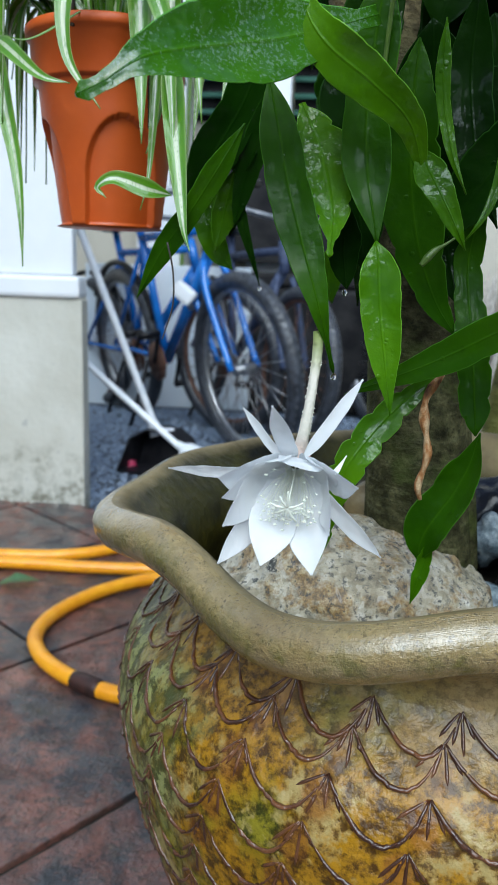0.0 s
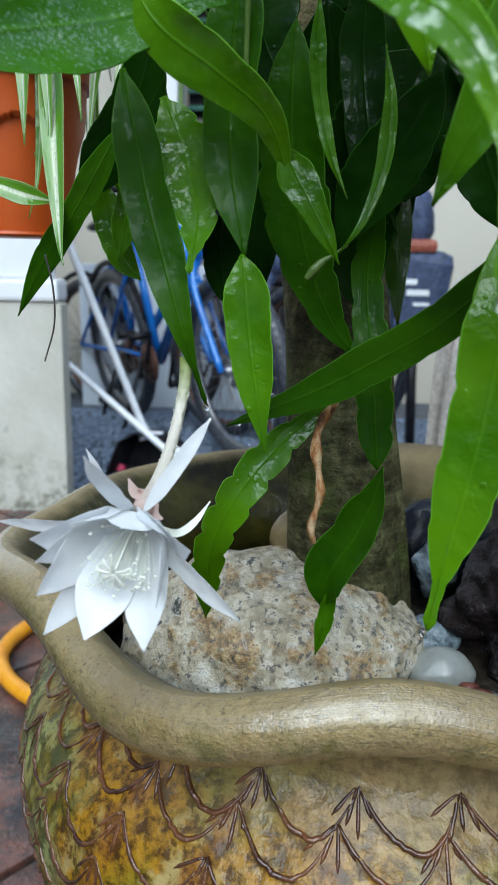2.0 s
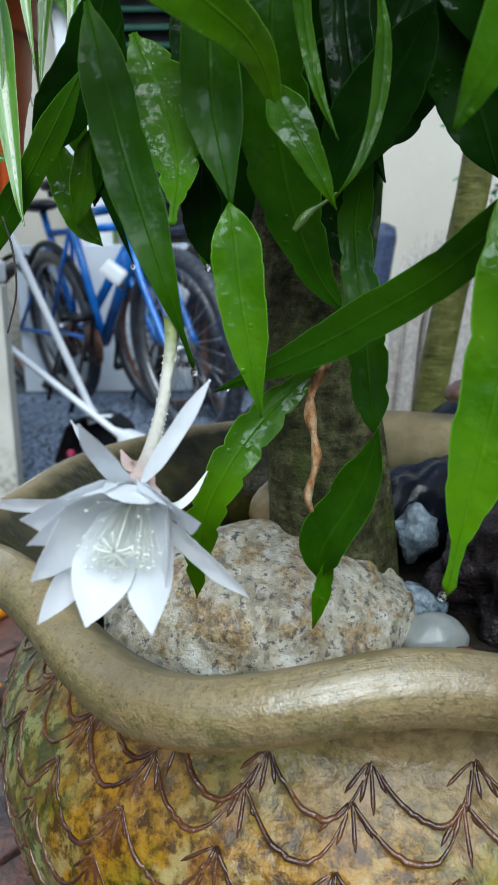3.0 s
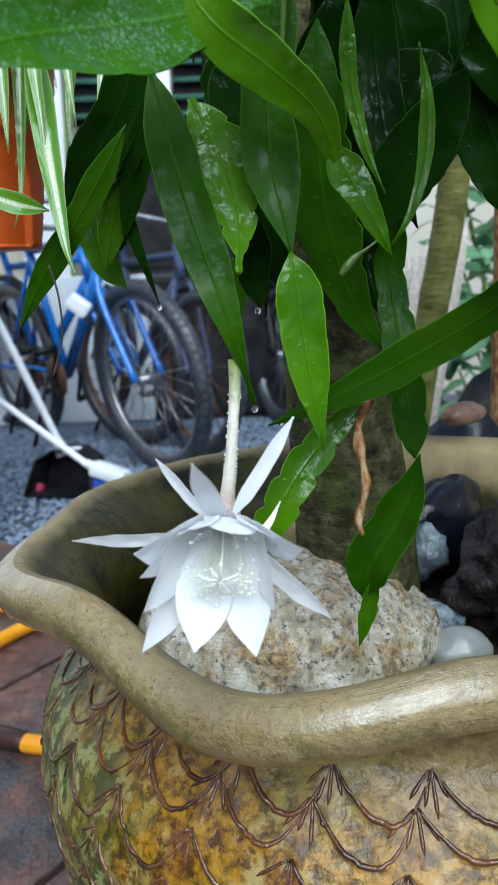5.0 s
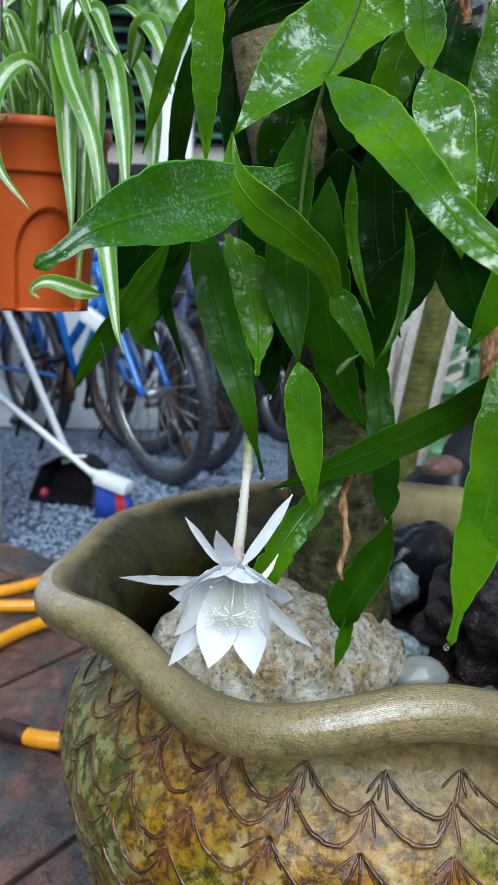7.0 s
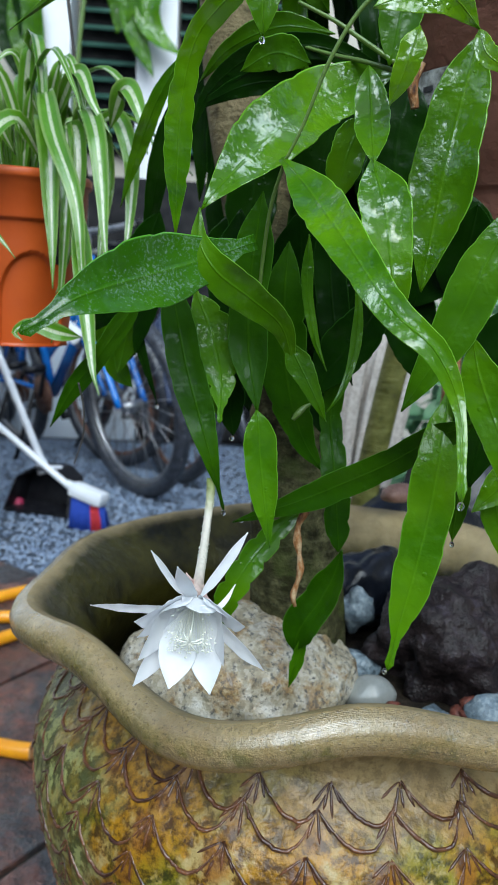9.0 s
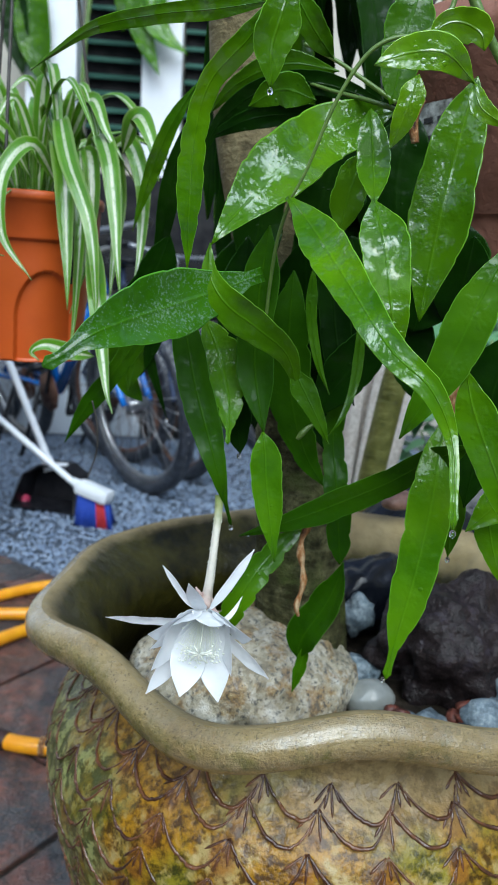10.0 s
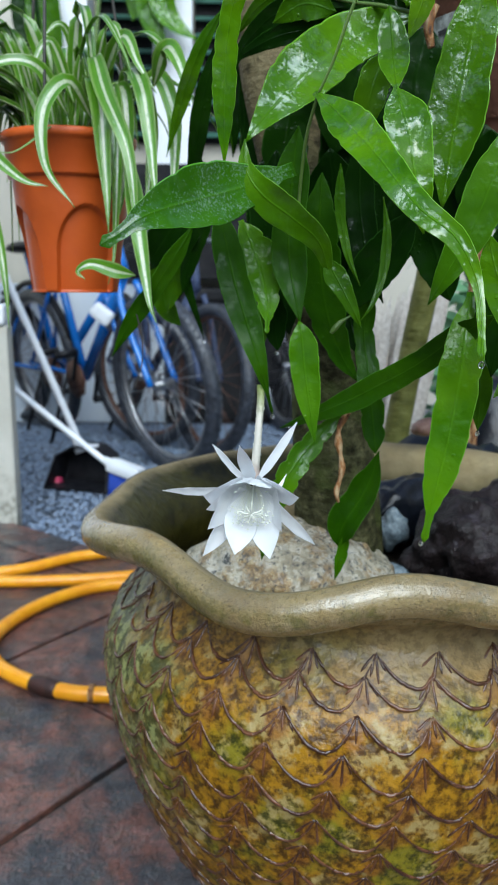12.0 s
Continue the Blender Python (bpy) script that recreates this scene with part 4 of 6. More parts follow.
leaf([(0.131, 0.595, 0.709), (0.133, 0.593, 0.696), (0.136, 0.590, 0.668), (0.144, 0.586, 0.618)], 0.0236, (-0.10, -0.96, 0.26), M_LEAF_FRESH, taper=(0.25, 0.75), seed=8)
leaf([(0.151, 0.640, 0.820), (0.150, 0.640, 0.785), (0.152, 0.642, 0.747), (0.160, 0.646, 0.708), (0.173, 0.650, 0.677), (0.188, 0.652, 0.656)], 0.0330, (-0.14, -0.98, 0.12), M_LEAF_MID, taper=(0.3, 0.45), notch=0.2, seed=9)
leaf([(0.192, 0.605, 0.799), (0.195, 0.602, 0.775), (0.193, 0.597, 0.748), (0.185, 0.590, 0.724), (0.175, 0.585, 0.710)], 0.0075, (-0.18, -0.97, 0.17), M_LEAF, taper=(0.5, 0.6), seed=10)
leaf([(0.162, 0.620, 0.824), (0.163, 0.620, 0.789), (0.169, 0.615, 0.758), (0.178, 0.610, 0.735)], 0.0080, (-0.16, -0.98, 0.09), M_LEAF, taper=(0.3, 0.6), seed=11)
leaf([(0.256, 0.533, 0.717), (0.247, 0.548, 0.708), (0.235, 0.565, 0.696), (0.217, 0.585, 0.677), (0.193, 0.600, 0.660), (0.169, 0.612, 0.645), (0.145, 0.620, 0.633), (0.121, 0.628, 0.622)], 0.0204, (-0.11, -0.99, 0.09), M_LEAF_MID, taper=(0.2, 0.4), notch=0.1, seed=12, roll=-10)
leaf([(0.180, 0.635, 0.636), (0.162, 0.632, 0.624), (0.140, 0.622, 0.603), (0.123, 0.617, 0.578), (0.113, 0.622, 0.551), (0.108, 0.642, 0.505)], 0.0205, (0.08, -0.95, 0.30), M_LEAF, taper=(0.3, 0.35), notch=0.34, notches=9, seed=13)
leaf([(0.204, 0.636, 0.601), (0.200, 0.638, 0.580), (0.192, 0.640, 0.560), (0.182, 0.641, 0.543), (0.176, 0.643, 0.529), (0.175, 0.645, 0.514)], 0.0305, (-0.35, -0.86, 0.30), M_LEAF_MID, taper=(0.62, 0.34), notch=0.10, notches=3, seed=14, roll=-6, fold=0.5)
leaf([(0.181, 0.640, 0.530), (0.179, 0.642, 0.518), (0.176, 0.643, 0.503), (0.172, 0.644, 0.485)], 0.0098, (-0.25, -0.90, 0.30), M_LEAF, taper=(0.3, 0.5), notch=0.2, notches=3, seed=68, fold=0.4)
leaf([(0.198, 0.655, 0.742), (0.192, 0.660, 0.701), (0.196, 0.648, 0.656), (0.201, 0.635, 0.599)], 0.0192, (-0.11, -0.99, 0.09), M_LEAF_MID, taper=(0.3, 0.12), notch=0.22, seed=15, cut=False)
leaf([(0.224, 0.690, 0.818), (0.206, 0.690, 0.780), (0.189, 0.690, 0.755), (0.176, 0.690, 0.743)], 0.0670, (-0.08, -0.99, -0.14), M_LEAF_SHADED, taper=(0.25, 0.35), seed=16)
leaf([(0.249, 0.566, 0.731), (0.244, 0.556, 0.712), (0.241, 0.549, 0.695), (0.238, 0.545, 0.673), (0.234, 0.543, 0.643), (0.228, 0.540, 0.613), (0.222, 0.538, 0.585), (0.217, 0.536, 0.557)], 0.0287, (-0.29, -0.90, 0.32), M_LEAF_FRESH, taper=(0.3, 0.34), notch=0.14, notches=6, seed=17, knob=0.003)
leaf([(0.137, 0.578, 0.863), (0.148, 0.550, 0.845), (0.163, 0.497, 0.812), (0.182, 0.465, 0.779), (0.201, 0.452, 0.761), (0.213, 0.446, 0.734), (0.210, 0.424, 0.697)], 0.0262, (-0.25, -0.97, 0.07), M_LEAF_BRIGHT, taper=(0.3, 0.8), notch=0.10, notches=9, seed=18, roll=6, knob=0.0025)
leaf([(0.217, 0.650, 0.934), (0.197, 0.648, 0.928), (0.168, 0.640, 0.913), (0.144, 0.622, 0.893), (0.122, 0.607, 0.871), (0.102, 0.592, 0.848), (0.090, 0.583, 0.832)], 0.0446, (-0.11, -0.98, -0.16), M_LEAF_BRIGHT, taper=(0.35, 0.5), notch=0.08, seed=19, roll=-14)
leaf([(0.186, 0.585, 0.920), (0.188, 0.575, 0.890), (0.186, 0.550, 0.859)], 0.0205, (-0.20, -0.96, -0.17), M_LEAF_BRIGHT, taper=(0.3, 0.4), seed=20)
leaf([(0.185, 0.552, 0.862), (0.191, 0.535, 0.833), (0.195, 0.525, 0.801), (0.202, 0.525, 0.768)], 0.0277, (-0.24, -0.97, 0.01), M_LEAF_BRIGHT, taper=(0.3, 0.5), seed=21, roll=8)
leaf([(0.191, 0.610, 0.899), (0.182, 0.612, 0.874), (0.177, 0.615, 0.844)], 0.0252, (-0.18, -0.98, -0.13), M_LEAF, taper=(0.4, 0.5), seed=22)
leaf([(0.254, 0.590, 0.945), (0.247, 0.592, 0.907), (0.239, 0.590, 0.857), (0.231, 0.588, 0.790)], 0.0401, (-0.29, -0.95, -0.10), M_LEAF_BRIGHT, taper=(0.35, 0.45), seed=23, roll=-10)
leaf([(0.253, 0.500, 0.838), (0.239, 0.500, 0.807), (0.225, 0.503, 0.768), (0.204, 0.512, 0.724)], 0.0250, (-0.32, -0.94, 0.08), M_LEAF, taper=(0.35, 0.45), seed=24)
leaf([(0.235, 0.500, 0.768), (0.242, 0.499, 0.744), (0.258, 0.492, 0.706), (0.275, 0.490, 0.670)], 0.0233, (-0.38, -0.90, 0.22), M_LEAF_BRIGHT, taper=(0.3, 0.5), seed=25)
leaf([(0.276, 0.540, 0.788), (0.270, 0.545, 0.748), (0.263, 0.545, 0.700), (0.260, 0.545, 0.674)], 0.0399, (-0.35, -0.91, 0.21), M_LEAF_SHADED, taper=(0.3, 0.5), seed=26)
leaf([(0.290, 0.530, 0.702), (0.277, 0.532, 0.682), (0.259, 0.535, 0.661)], 0.0214, (-0.38, -0.89, 0.24), M_LEAF_BRIGHT, taper=(0.3, 0.6), seed=27)
leaf([(0.276, 0.550, 0.681), (0.281, 0.545, 0.652), (0.289, 0.540, 0.624)], 0.0186, (-0.37, -0.88, 0.29), M_LEAF_BRIGHT, taper=(0.35, 0.6), seed=28)
leaf([(0.261, 0.575, 0.685), (0.263, 0.572, 0.658), (0.262, 0.570, 0.631)], 0.0171, (-0.33, -0.90, 0.27), M_LEAF, taper=(0.3, 0.6), seed=29)
leaf([(0.169, 0.500, 0.922), (0.187, 0.500, 0.929), (0.206, 0.500, 0.930), (0.225, 0.508, 0.919)], 0.0188, (-0.27, -0.92, -0.27), M_LEAF_YOUNG, taper=(0.4, 0.5), seed=30, roll=10, notch=0.04)
leaf([(0.225, 0.508, 0.919), (0.228, 0.500, 0.905), (0.241, 0.490, 0.894)], 0.0102, (-0.32, -0.92, -0.22), M_LEAF_YOUNG, taper=(0.3, 0.5), seed=31)
leaf([(0.226, 0.500, 0.933), (0.223, 0.500, 0.941), (0.214, 0.502, 0.946), (0.205, 0.503, 0.945), (0.197, 0.505, 0.938)], 0.0158, (-0.28, -0.91, -0.30), M_LEAF_YOUNG, taper=(0.3, 0.5), seed=32)
leaf([(0.207, 0.555, 0.934), (0.202, 0.555, 0.915), (0.194, 0.558, 0.892)], 0.0154, (-0.24, -0.95, -0.22), M_LEAF_YOUNG, taper=(0.3, 0.55), seed=33)
leaf([(0.122, 0.530, 0.960), (0.088, 0.550, 0.959), (0.052, 0.580, 0.963), (0.011, 0.610, 0.962), (-0.019, 0.630, 0.950), (-0.036, 0.640, 0.941)], 0.0122, (0.13, -0.95, -0.28), M_LEAF_BRIGHT, taper=(0.3, 0.7), seed=34, notch=0.05)
leaf([(0.127, 0.530, 0.972), (0.121, 0.530, 0.951), (0.117, 0.530, 0.934), (0.118, 0.531, 0.915)], 0.0242, (-0.07, -0.96, -0.28), M_LEAF_BRIGHT, taper=(0.4, 0.45), seed=35, roll=20)
leaf([(0.131, 0.570, 0.980), (0.145, 0.575, 0.961), (0.161, 0.590, 0.949)], 0.0170, (-0.12, -0.95, -0.30), M_LEAF, taper=(0.4, 0.5), seed=36)
leaf([(0.215, 0.660, 0.940), (0.162, 0.670, 0.954), (0.122, 0.690, 0.950), (0.092, 0.710, 0.928), (0.078, 0.720, 0.897)], 0.0187, (-0.06, -0.97, -0.23), M_LEAF_SHADED, taper=(0.4, 0.6), seed=37)
leaf([(0.190, 0.680, 0.937), (0.149, 0.690, 0.936), (0.116, 0.700, 0.932), (0.077, 0.720, 0.916)], 0.0174, (-0.05, -0.98, -0.20), M_LEAF_SHADED, taper=(0.4, 0.6), seed=38)
leaf([(0.178, 0.670, 0.963), (0.141, 0.680, 0.968), (0.106, 0.700, 0.957), (0.085, 0.720, 0.938)], 0.0189, (-0.04, -0.97, -0.24), M_LEAF, taper=(0.4, 0.6), seed=39)
leaf([(0.161, 0.660, 0.940), (0.137, 0.670, 0.948), (0.114, 0.680, 0.937)], 0.0246, (-0.09, -0.97, -0.24), M_LEAF, taper=(0.4, 0.6), seed=40)
leaf([(0.075, 0.720, 0.960), (0.054, 0.730, 0.927), (0.036, 0.750, 0.885), (0.024, 0.760, 0.848)], 0.0142, (0.07, -0.99, -0.12), M_LEAF, taper=(0.4, 0.6), seed=41)
leaf([(0.074, 0.730, 0.945), (0.059, 0.740, 0.899), (0.049, 0.760, 0.845), (0.039, 0.780, 0.797)], 0.0165, (0.05, -1.00, -0.06), M_LEAF_SHADED, taper=(0.4, 0.6), seed=42)
leaf([(0.221, 0.620, 1.008), (0.214, 0.620, 0.980), (0.209, 0.620, 0.945), (0.206, 0.620, 0.931)], 0.0303, (-0.22, -0.94, -0.25), M_LEAF, taper=(0.3, 0.4), seed=43)
leaf([(0.050, 0.700, 0.785), (0.038, 0.700, 0.765), (0.016, 0.705, 0.732), (-0.006, 0.710, 0.703), (-0.024, 0.713, 0.671)], 0.0170, (0.29, -0.95, -0.08), M_LEAF_MID, taper=(0.35, 0.45), seed=44)
leaf([(0.036, 0.780, 0.767), (0.028, 0.790, 0.739), (0.021, 0.790, 0.706)], 0.0201, (0.23, -0.97, -0.09), M_LEAF, taper=(0.4, 0.5), seed=45)
leaf([(0.053, 0.770, 0.778), (0.039, 0.785, 0.746), (0.057, 0.791, 0.681)], 0.0093, (0.06, -0.99, 0.08), M_LEAF_SHADED, taper=(0.4, 0.6), seed=46)
leaf([(0.062, 0.760, 0.822), (0.054, 0.770, 0.788), (0.043, 0.780, 0.756), (0.036, 0.785, 0.725)], 0.0205, (0.06, -1.00, 0.07), M_LEAF_SHADED, taper=(0.4, 0.5), seed=47)
leaf([(0.185, 0.660, 0.855), (0.185, 0.665, 0.806), (0.193, 0.660, 0.755), (0.206, 0.655, 0.721)], 0.0261, (-0.19, -0.98, 0.08), M_LEAF_SHADED, taper=(0.4, 0.5), seed=48)
leaf([(0.219, 0.620, 0.792), (0.207, 0.630, 0.767), (0.186, 0.640, 0.735), (0.176, 0.645, 0.713)], 0.0338, (-0.18, -0.98, 0.12), M_LEAF_SHADED, taper=(0.4, 0.4), seed=49)
leaf([(0.117, 0.640, 0.732), (0.116, 0.640, 0.706), (0.119, 0.640, 0.683)], 0.0186, (-0.06, -0.98, 0.17), M_LEAF_SHADED, taper=(0.4, 0.4), seed=50)
leaf([(0.252, 0.640, 0.846), (0.251, 0.645, 0.818), (0.245, 0.650, 0.780)], 0.0502, (-0.28, -0.96, -0.02), M_LEAF_SHADED, taper=(0.4, 0.4), seed=51)
leaf([(0.274, 0.620, 0.850), (0.273, 0.630, 0.819), (0.270, 0.640, 0.782)], 0.0367, (-0.33, -0.94, -0.02), M_LEAF_SHADED, taper=(0.4, 0.4), seed=52)
# broad near-black leaves added to fill gaps that are only deep shade
leaf([(0.165, 0.700, 0.848), (0.173, 0.710, 0.786), (0.185, 0.710, 0.721), (0.195, 0.700, 0.675)], 0.0618, (-0.16, -0.98, 0.13), M_LEAF_SHADED, taper=(0.3, 0.4), seed=53)
leaf([(0.120, 0.700, 0.846), (0.119, 0.700, 0.793), (0.126, 0.700, 0.739), (0.134, 0.700, 0.692)], 0.0416, (-0.07, -0.99, 0.11), M_LEAF_SHADED, taper=(0.3, 0.4), seed=54)
leaf([(0.210, 0.720, 0.957), (0.195, 0.720, 0.922), (0.180, 0.720, 0.882), (0.171, 0.720, 0.846)], 0.0643, (-0.15, -0.98, -0.12), M_LEAF_SHADED, taper=(0.3, 0.4), seed=56)
leaf([(0.248, 0.720, 0.951), (0.240, 0.720, 0.908), (0.242, 0.720, 0.863), (0.251, 0.720, 0.809)], 0.0605, (-0.24, -0.97, -0.09), M_LEAF_SHADED, taper=(0.3, 0.4), seed=57)
leaf([(0.213, 0.740, 0.918), (0.198, 0.740, 0.871), (0.187, 0.740, 0.824), (0.181, 0.740, 0.776)], 0.0676, (-0.16, -0.99, -0.03), M_LEAF_SHADED, taper=(0.3, 0.4), seed=58)
leaf([(0.136, 0.730, 0.924), (0.134, 0.730, 0.889), (0.129, 0.730, 0.848), (0.124, 0.730, 0.811)], 0.0422, (-0.07, -1.00, -0.07), M_LEAF_SHADED, taper=(0.3, 0.4), seed=59)
leaf([(0.228, 0.660, 0.808), (0.247, 0.660, 0.766), (0.263, 0.660, 0.723)], 0.0393, (-0.27, -0.96, 0.06), M_LEAF_SHADED, taper=(0.3, 0.4), seed=61)
leaf([(0.114, 0.760, 0.849), (0.119, 0.760, 0.801), (0.124, 0.760, 0.752)], 0.0447, (-0.05, -1.00, 0.01), M_LEAF_SHADED, taper=(0.3, 0.4), seed=62)
leaf([(0.056, 0.760, 0.847), (0.043, 0.765, 0.812), (0.020, 0.770, 0.775), (-0.002, 0.775, 0.743)], 0.0338, (0.20, -0.97, -0.17), M_LEAF_SHADED, taper=(0.3, 0.4), seed=63)
leaf([(0.041, 0.800, 0.804), (0.042, 0.800, 0.773), (0.034, 0.800, 0.745), (0.031, 0.800, 0.719)], 0.0197, (0.16, -0.98, -0.11), M_LEAF_SHADED, taper=(0.3, 0.3), seed=64, notch=0.2)
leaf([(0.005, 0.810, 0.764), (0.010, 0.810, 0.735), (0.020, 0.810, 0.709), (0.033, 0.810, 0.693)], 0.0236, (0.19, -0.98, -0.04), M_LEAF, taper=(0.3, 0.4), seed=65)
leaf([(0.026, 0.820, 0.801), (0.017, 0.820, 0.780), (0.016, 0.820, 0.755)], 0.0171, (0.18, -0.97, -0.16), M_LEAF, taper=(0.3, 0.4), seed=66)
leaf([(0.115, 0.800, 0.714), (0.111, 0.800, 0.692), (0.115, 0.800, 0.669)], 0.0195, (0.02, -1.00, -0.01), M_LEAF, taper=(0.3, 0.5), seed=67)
leaf([(0.283, 0.660, 0.861), (0.274, 0.660, 0.828), (0.267, 0.660, 0.793)], 0.0514, (-0.31, -0.95, -0.04), M_LEAF_SHADED, taper=(0.3, 0.4), seed=60)
leaf([(0.202, 0.700, 0.851), (0.215, 0.700, 0.798), (0.218, 0.700, 0.762)], 0.0505, (-0.21, -0.98, 0.01), M_LEAF_SHADED, taper=(0.3, 0.4), seed=55)


# extra back leaves, many above the view, added to darken the inside
rng = np.random.default_rng(33)
for i in range(120):
    a = rng.uniform(-0.3, 3.5)
    q = rng.uniform(0.05, 0.17)
    z0 = rng.uniform(0.80, 1.55)
    axis_x, axis_y = 0.16 - 0.08 * (z0 - 0.8), 0.80 + 0.06 * (z0 - 0.8)
    b = np.array((axis_x + 0.03 * math.cos(a), axis_y + 0.03 * math.sin(a), z0))
    d = np.array((math.cos(a), 0.7 * math.sin(a), 0.0))
    ln = rng.uniform(0.12, 0.22)
    pts = [b, b + d * q * 0.6 + np.array((0, 0, 0.02)), b + d * q + np.array((0, 0, -0.4 * ln)), b + d * q * 1.1 + np.array((0, 0, -ln))]
    if (min(p[0] for p in pts) < 0.075) or (pts[-1][0] > 0.25 and pts[-1][2] < 0.92):
        continue
    leaf(pts, rng.uniform(0.022, 0.045), (-0.2 + rng.normal() * 0.4, -0.9, 0.3), M_LEAF_SHADED if i % 4 else M_LEAF, rng.uniform(-30, 30), 0, (0.35, 0.4), 0.15, 7, 0.2, False, 100 + i, count=18)


def stem(points, radii, mat=M_STEM, sides=8, name="stem"):
    return part(name, tube_mesh(name, points, radii, sides, 40), mat, cactus)


stem([(0.138, 0.576, 0.861), (0.147, 0.570, 0.881), (0.159, 0.562, 0.915), (0.173, 0.557, 0.940), (0.187, 0.553, 0.951), (0.207, 0.550, 0.955), (0.221, 0.550, 0.969), (0.224, 0.550, 0.992)], [0.0009, 0.0012, 0.0014, 0.0016])
stem([(0.138, 0.576, 0.861), (0.133, 0.592, 0.838), (0.131, 0.605, 0.811), (0.130, 0.610, 0.788)], [0.0012, 0.0013, 0.0013])
stem([(0.250, 0.520, 0.924), (0.240, 0.520, 0.938), (0.228, 0.520, 0.957), (0.219, 0.520, 0.973)], [0.002, 0.0025, 0.003, 0.003])
stem([(0.210, 0.620, 0.933), (0.186, 0.625, 0.948), (0.171, 0.630, 0.958), (0.148, 0.640, 0.971)], [0.0018, 0.0015, 0.0012], M_STEM)
stem([(0.221, 0.630, 0.929), (0.194, 0.640, 0.938), (0.173, 0.660, 0.947), (0.146, 0.680, 0.959)], [0.0018, 0.0015, 0.0012], M_STEM)
stem([(0.178, 0.632, 0.636), (0.170, 0.630, 0.624), (0.168, 0.625, 0.612), (0.171, 0.620, 0.590), (0.167, 0.620, 0.571), (0.169, 0.620, 0.562)], [0.0016, 0.0032, 0.0018, 0.0036, 0.0015, 0.0030, 0.0016, 0.0026, 0.0012], M_DRY)
stem([(0.180, 0.632, 0.715), (0.173, 0.632, 0.710), (0.168, 0.631, 0.707), (0.164, 0.630, 0.703), (0.160, 0.630, 0.698)], [0.0007, 0.0007, 0.0010, 0.0020, 0.0024, 0.0014])
stem([(-0.000, 0.700, 0.709), (0.004, 0.700, 0.690), (0.004, 0.700, 0.667), (-0.003, 0.700, 0.644)], [0.0007, 0.0006, 0.0005], M_WIRE)
stem([(0.236, 0.660, 0.916), (0.233, 0.660, 0.932), (0.238, 0.660, 0.946)], [0.003, 0.004, 0.003], M_DRY)


# ---- the flower ----
def flower():
    head = part("flower", tube_mesh("flower", [(0.1035, 0.604, 0.660), (0.1032, 0.600, 0.646), (0.1008, 0.586, 0.625), (0.0980, 0.564, 0.6095), (0.0955, 0.541, 0.6020)], [0.0031, 0.0028, 0.0027, 0.0028, 0.0033, 0.0042], 14, 40), M_TUBE, cactus, "white star-shaped flower on a cream tube")
    throat = np.array((0.0953, 0.537, 0.6010))
    axis = unit(np.array((-0.0028, -0.0306, -0.0132)))

    across = unit(np.cross(axis, (0, 0, 1)))

    def petal(tip, width, flare, back=0.0, roll=0.0, seed=1):
        tip = np.array(tip)
        d = tip - throat
        rad = d - axis * (d @ axis)
        rdir = unit(rad)
        inner_one = width > 0.0135
        if inner_one:
            start = throat + rdir * 0.003 + axis * 0.002
            mid1 = throat + axis * 0.011 + rdir * 0.0115 + across * (0.003 * (rdir @ across))
            mid2 = mid1 + (tip - mid1) * 0.55 + axis * 0.0022 + rdir * 0.0012
        else:
            start = throat + rdir * 0.004 + axis * (0.004 + back)
            mid1 = start + (tip - start) * 0.33 + rdir * 0.001 + axis * 0.001
            mid2 = start + (tip - start) * 0.68 + axis * 0.001
        look_to = unit(axis * 0.95 - rdir * 0.3)
        me = blade_mesh("petal", [start, mid1, mid2, tip], width * 1.15, look_to, roll, 8 * math.sin(seed * 2.1), (0.34, 0.44) if inner_one else (0.3, 0.4), 0.0, 5, 0.16 if inner_one else 0.16, 0.0002, 36, False, seed)
        # a slightly crimped margin and fine lengthwise waves
        co = np.empty(len(me.vertices) * 3, dtype=np.float32)
        me.vertices.foreach_get("co", co)
        co = co.reshape(-1, 3)
        for k in range(len(co)):
            g = noise.noise(Vector(co[k].tolist()) * 190 + Vector((seed * 3.1, 0, 0)))
            co[k] += look_to.astype(np.float32) * np.float32(0.0005 * g)
        me.vertices.foreach_set("co", co.ravel())
        return part("petal", me, M_PETAL, head)

    for i, (tip, w, flare, back) in enumerate([
        ((0.032, 0.539, 0.595), 0.0062, 0.3, 0.004), ((0.0668, 0.558, 0.6235), 0.0052, -0.2, -0.002), ((0.125, 0.540, 0.643), 0.0058, 0.1, -0.002), ((0.139, 0.535, 0.556), 0.0080, 0.25, 0.0),
        ((0.0842, 0.500, 0.6350), 0.0080, 0.1, 0.0), ((0.0604, 0.5143, 0.5557), 0.0112, 0.4, 0.003),
        ((0.123, 0.5014, 0.600), 0.0180, 0.6, 0.004), ((0.105, 0.502, 0.558), 0.0190, 0.6, 0.005), ((0.0815, 0.502, 0.561), 0.0205, 0.62, 0.006), ((0.064, 0.500, 0.5796), 0.0190, 0.6, 0.005), ((0.0613, 0.503, 0.601), 0.0195, 0.6, 0.004),
        ((0.097, 0.502, 0.6075), 0.0185, 0.6, 0.003),
        ((0.1115, 0.494, 0.580), 0.0172, 0.62, 0.004), ((0.113, 0.504, 0.6050), 0.0170, 0.6, 0.003), ((0.078, 0.502, 0.6085), 0.0180, 0.6, 0.003), ((0.063, 0.503, 0.592), 0.0170, 0.5, 0.002),
    ]):
        petal(tip, w, flare, back, 0.0, i + 1)
    cup = []
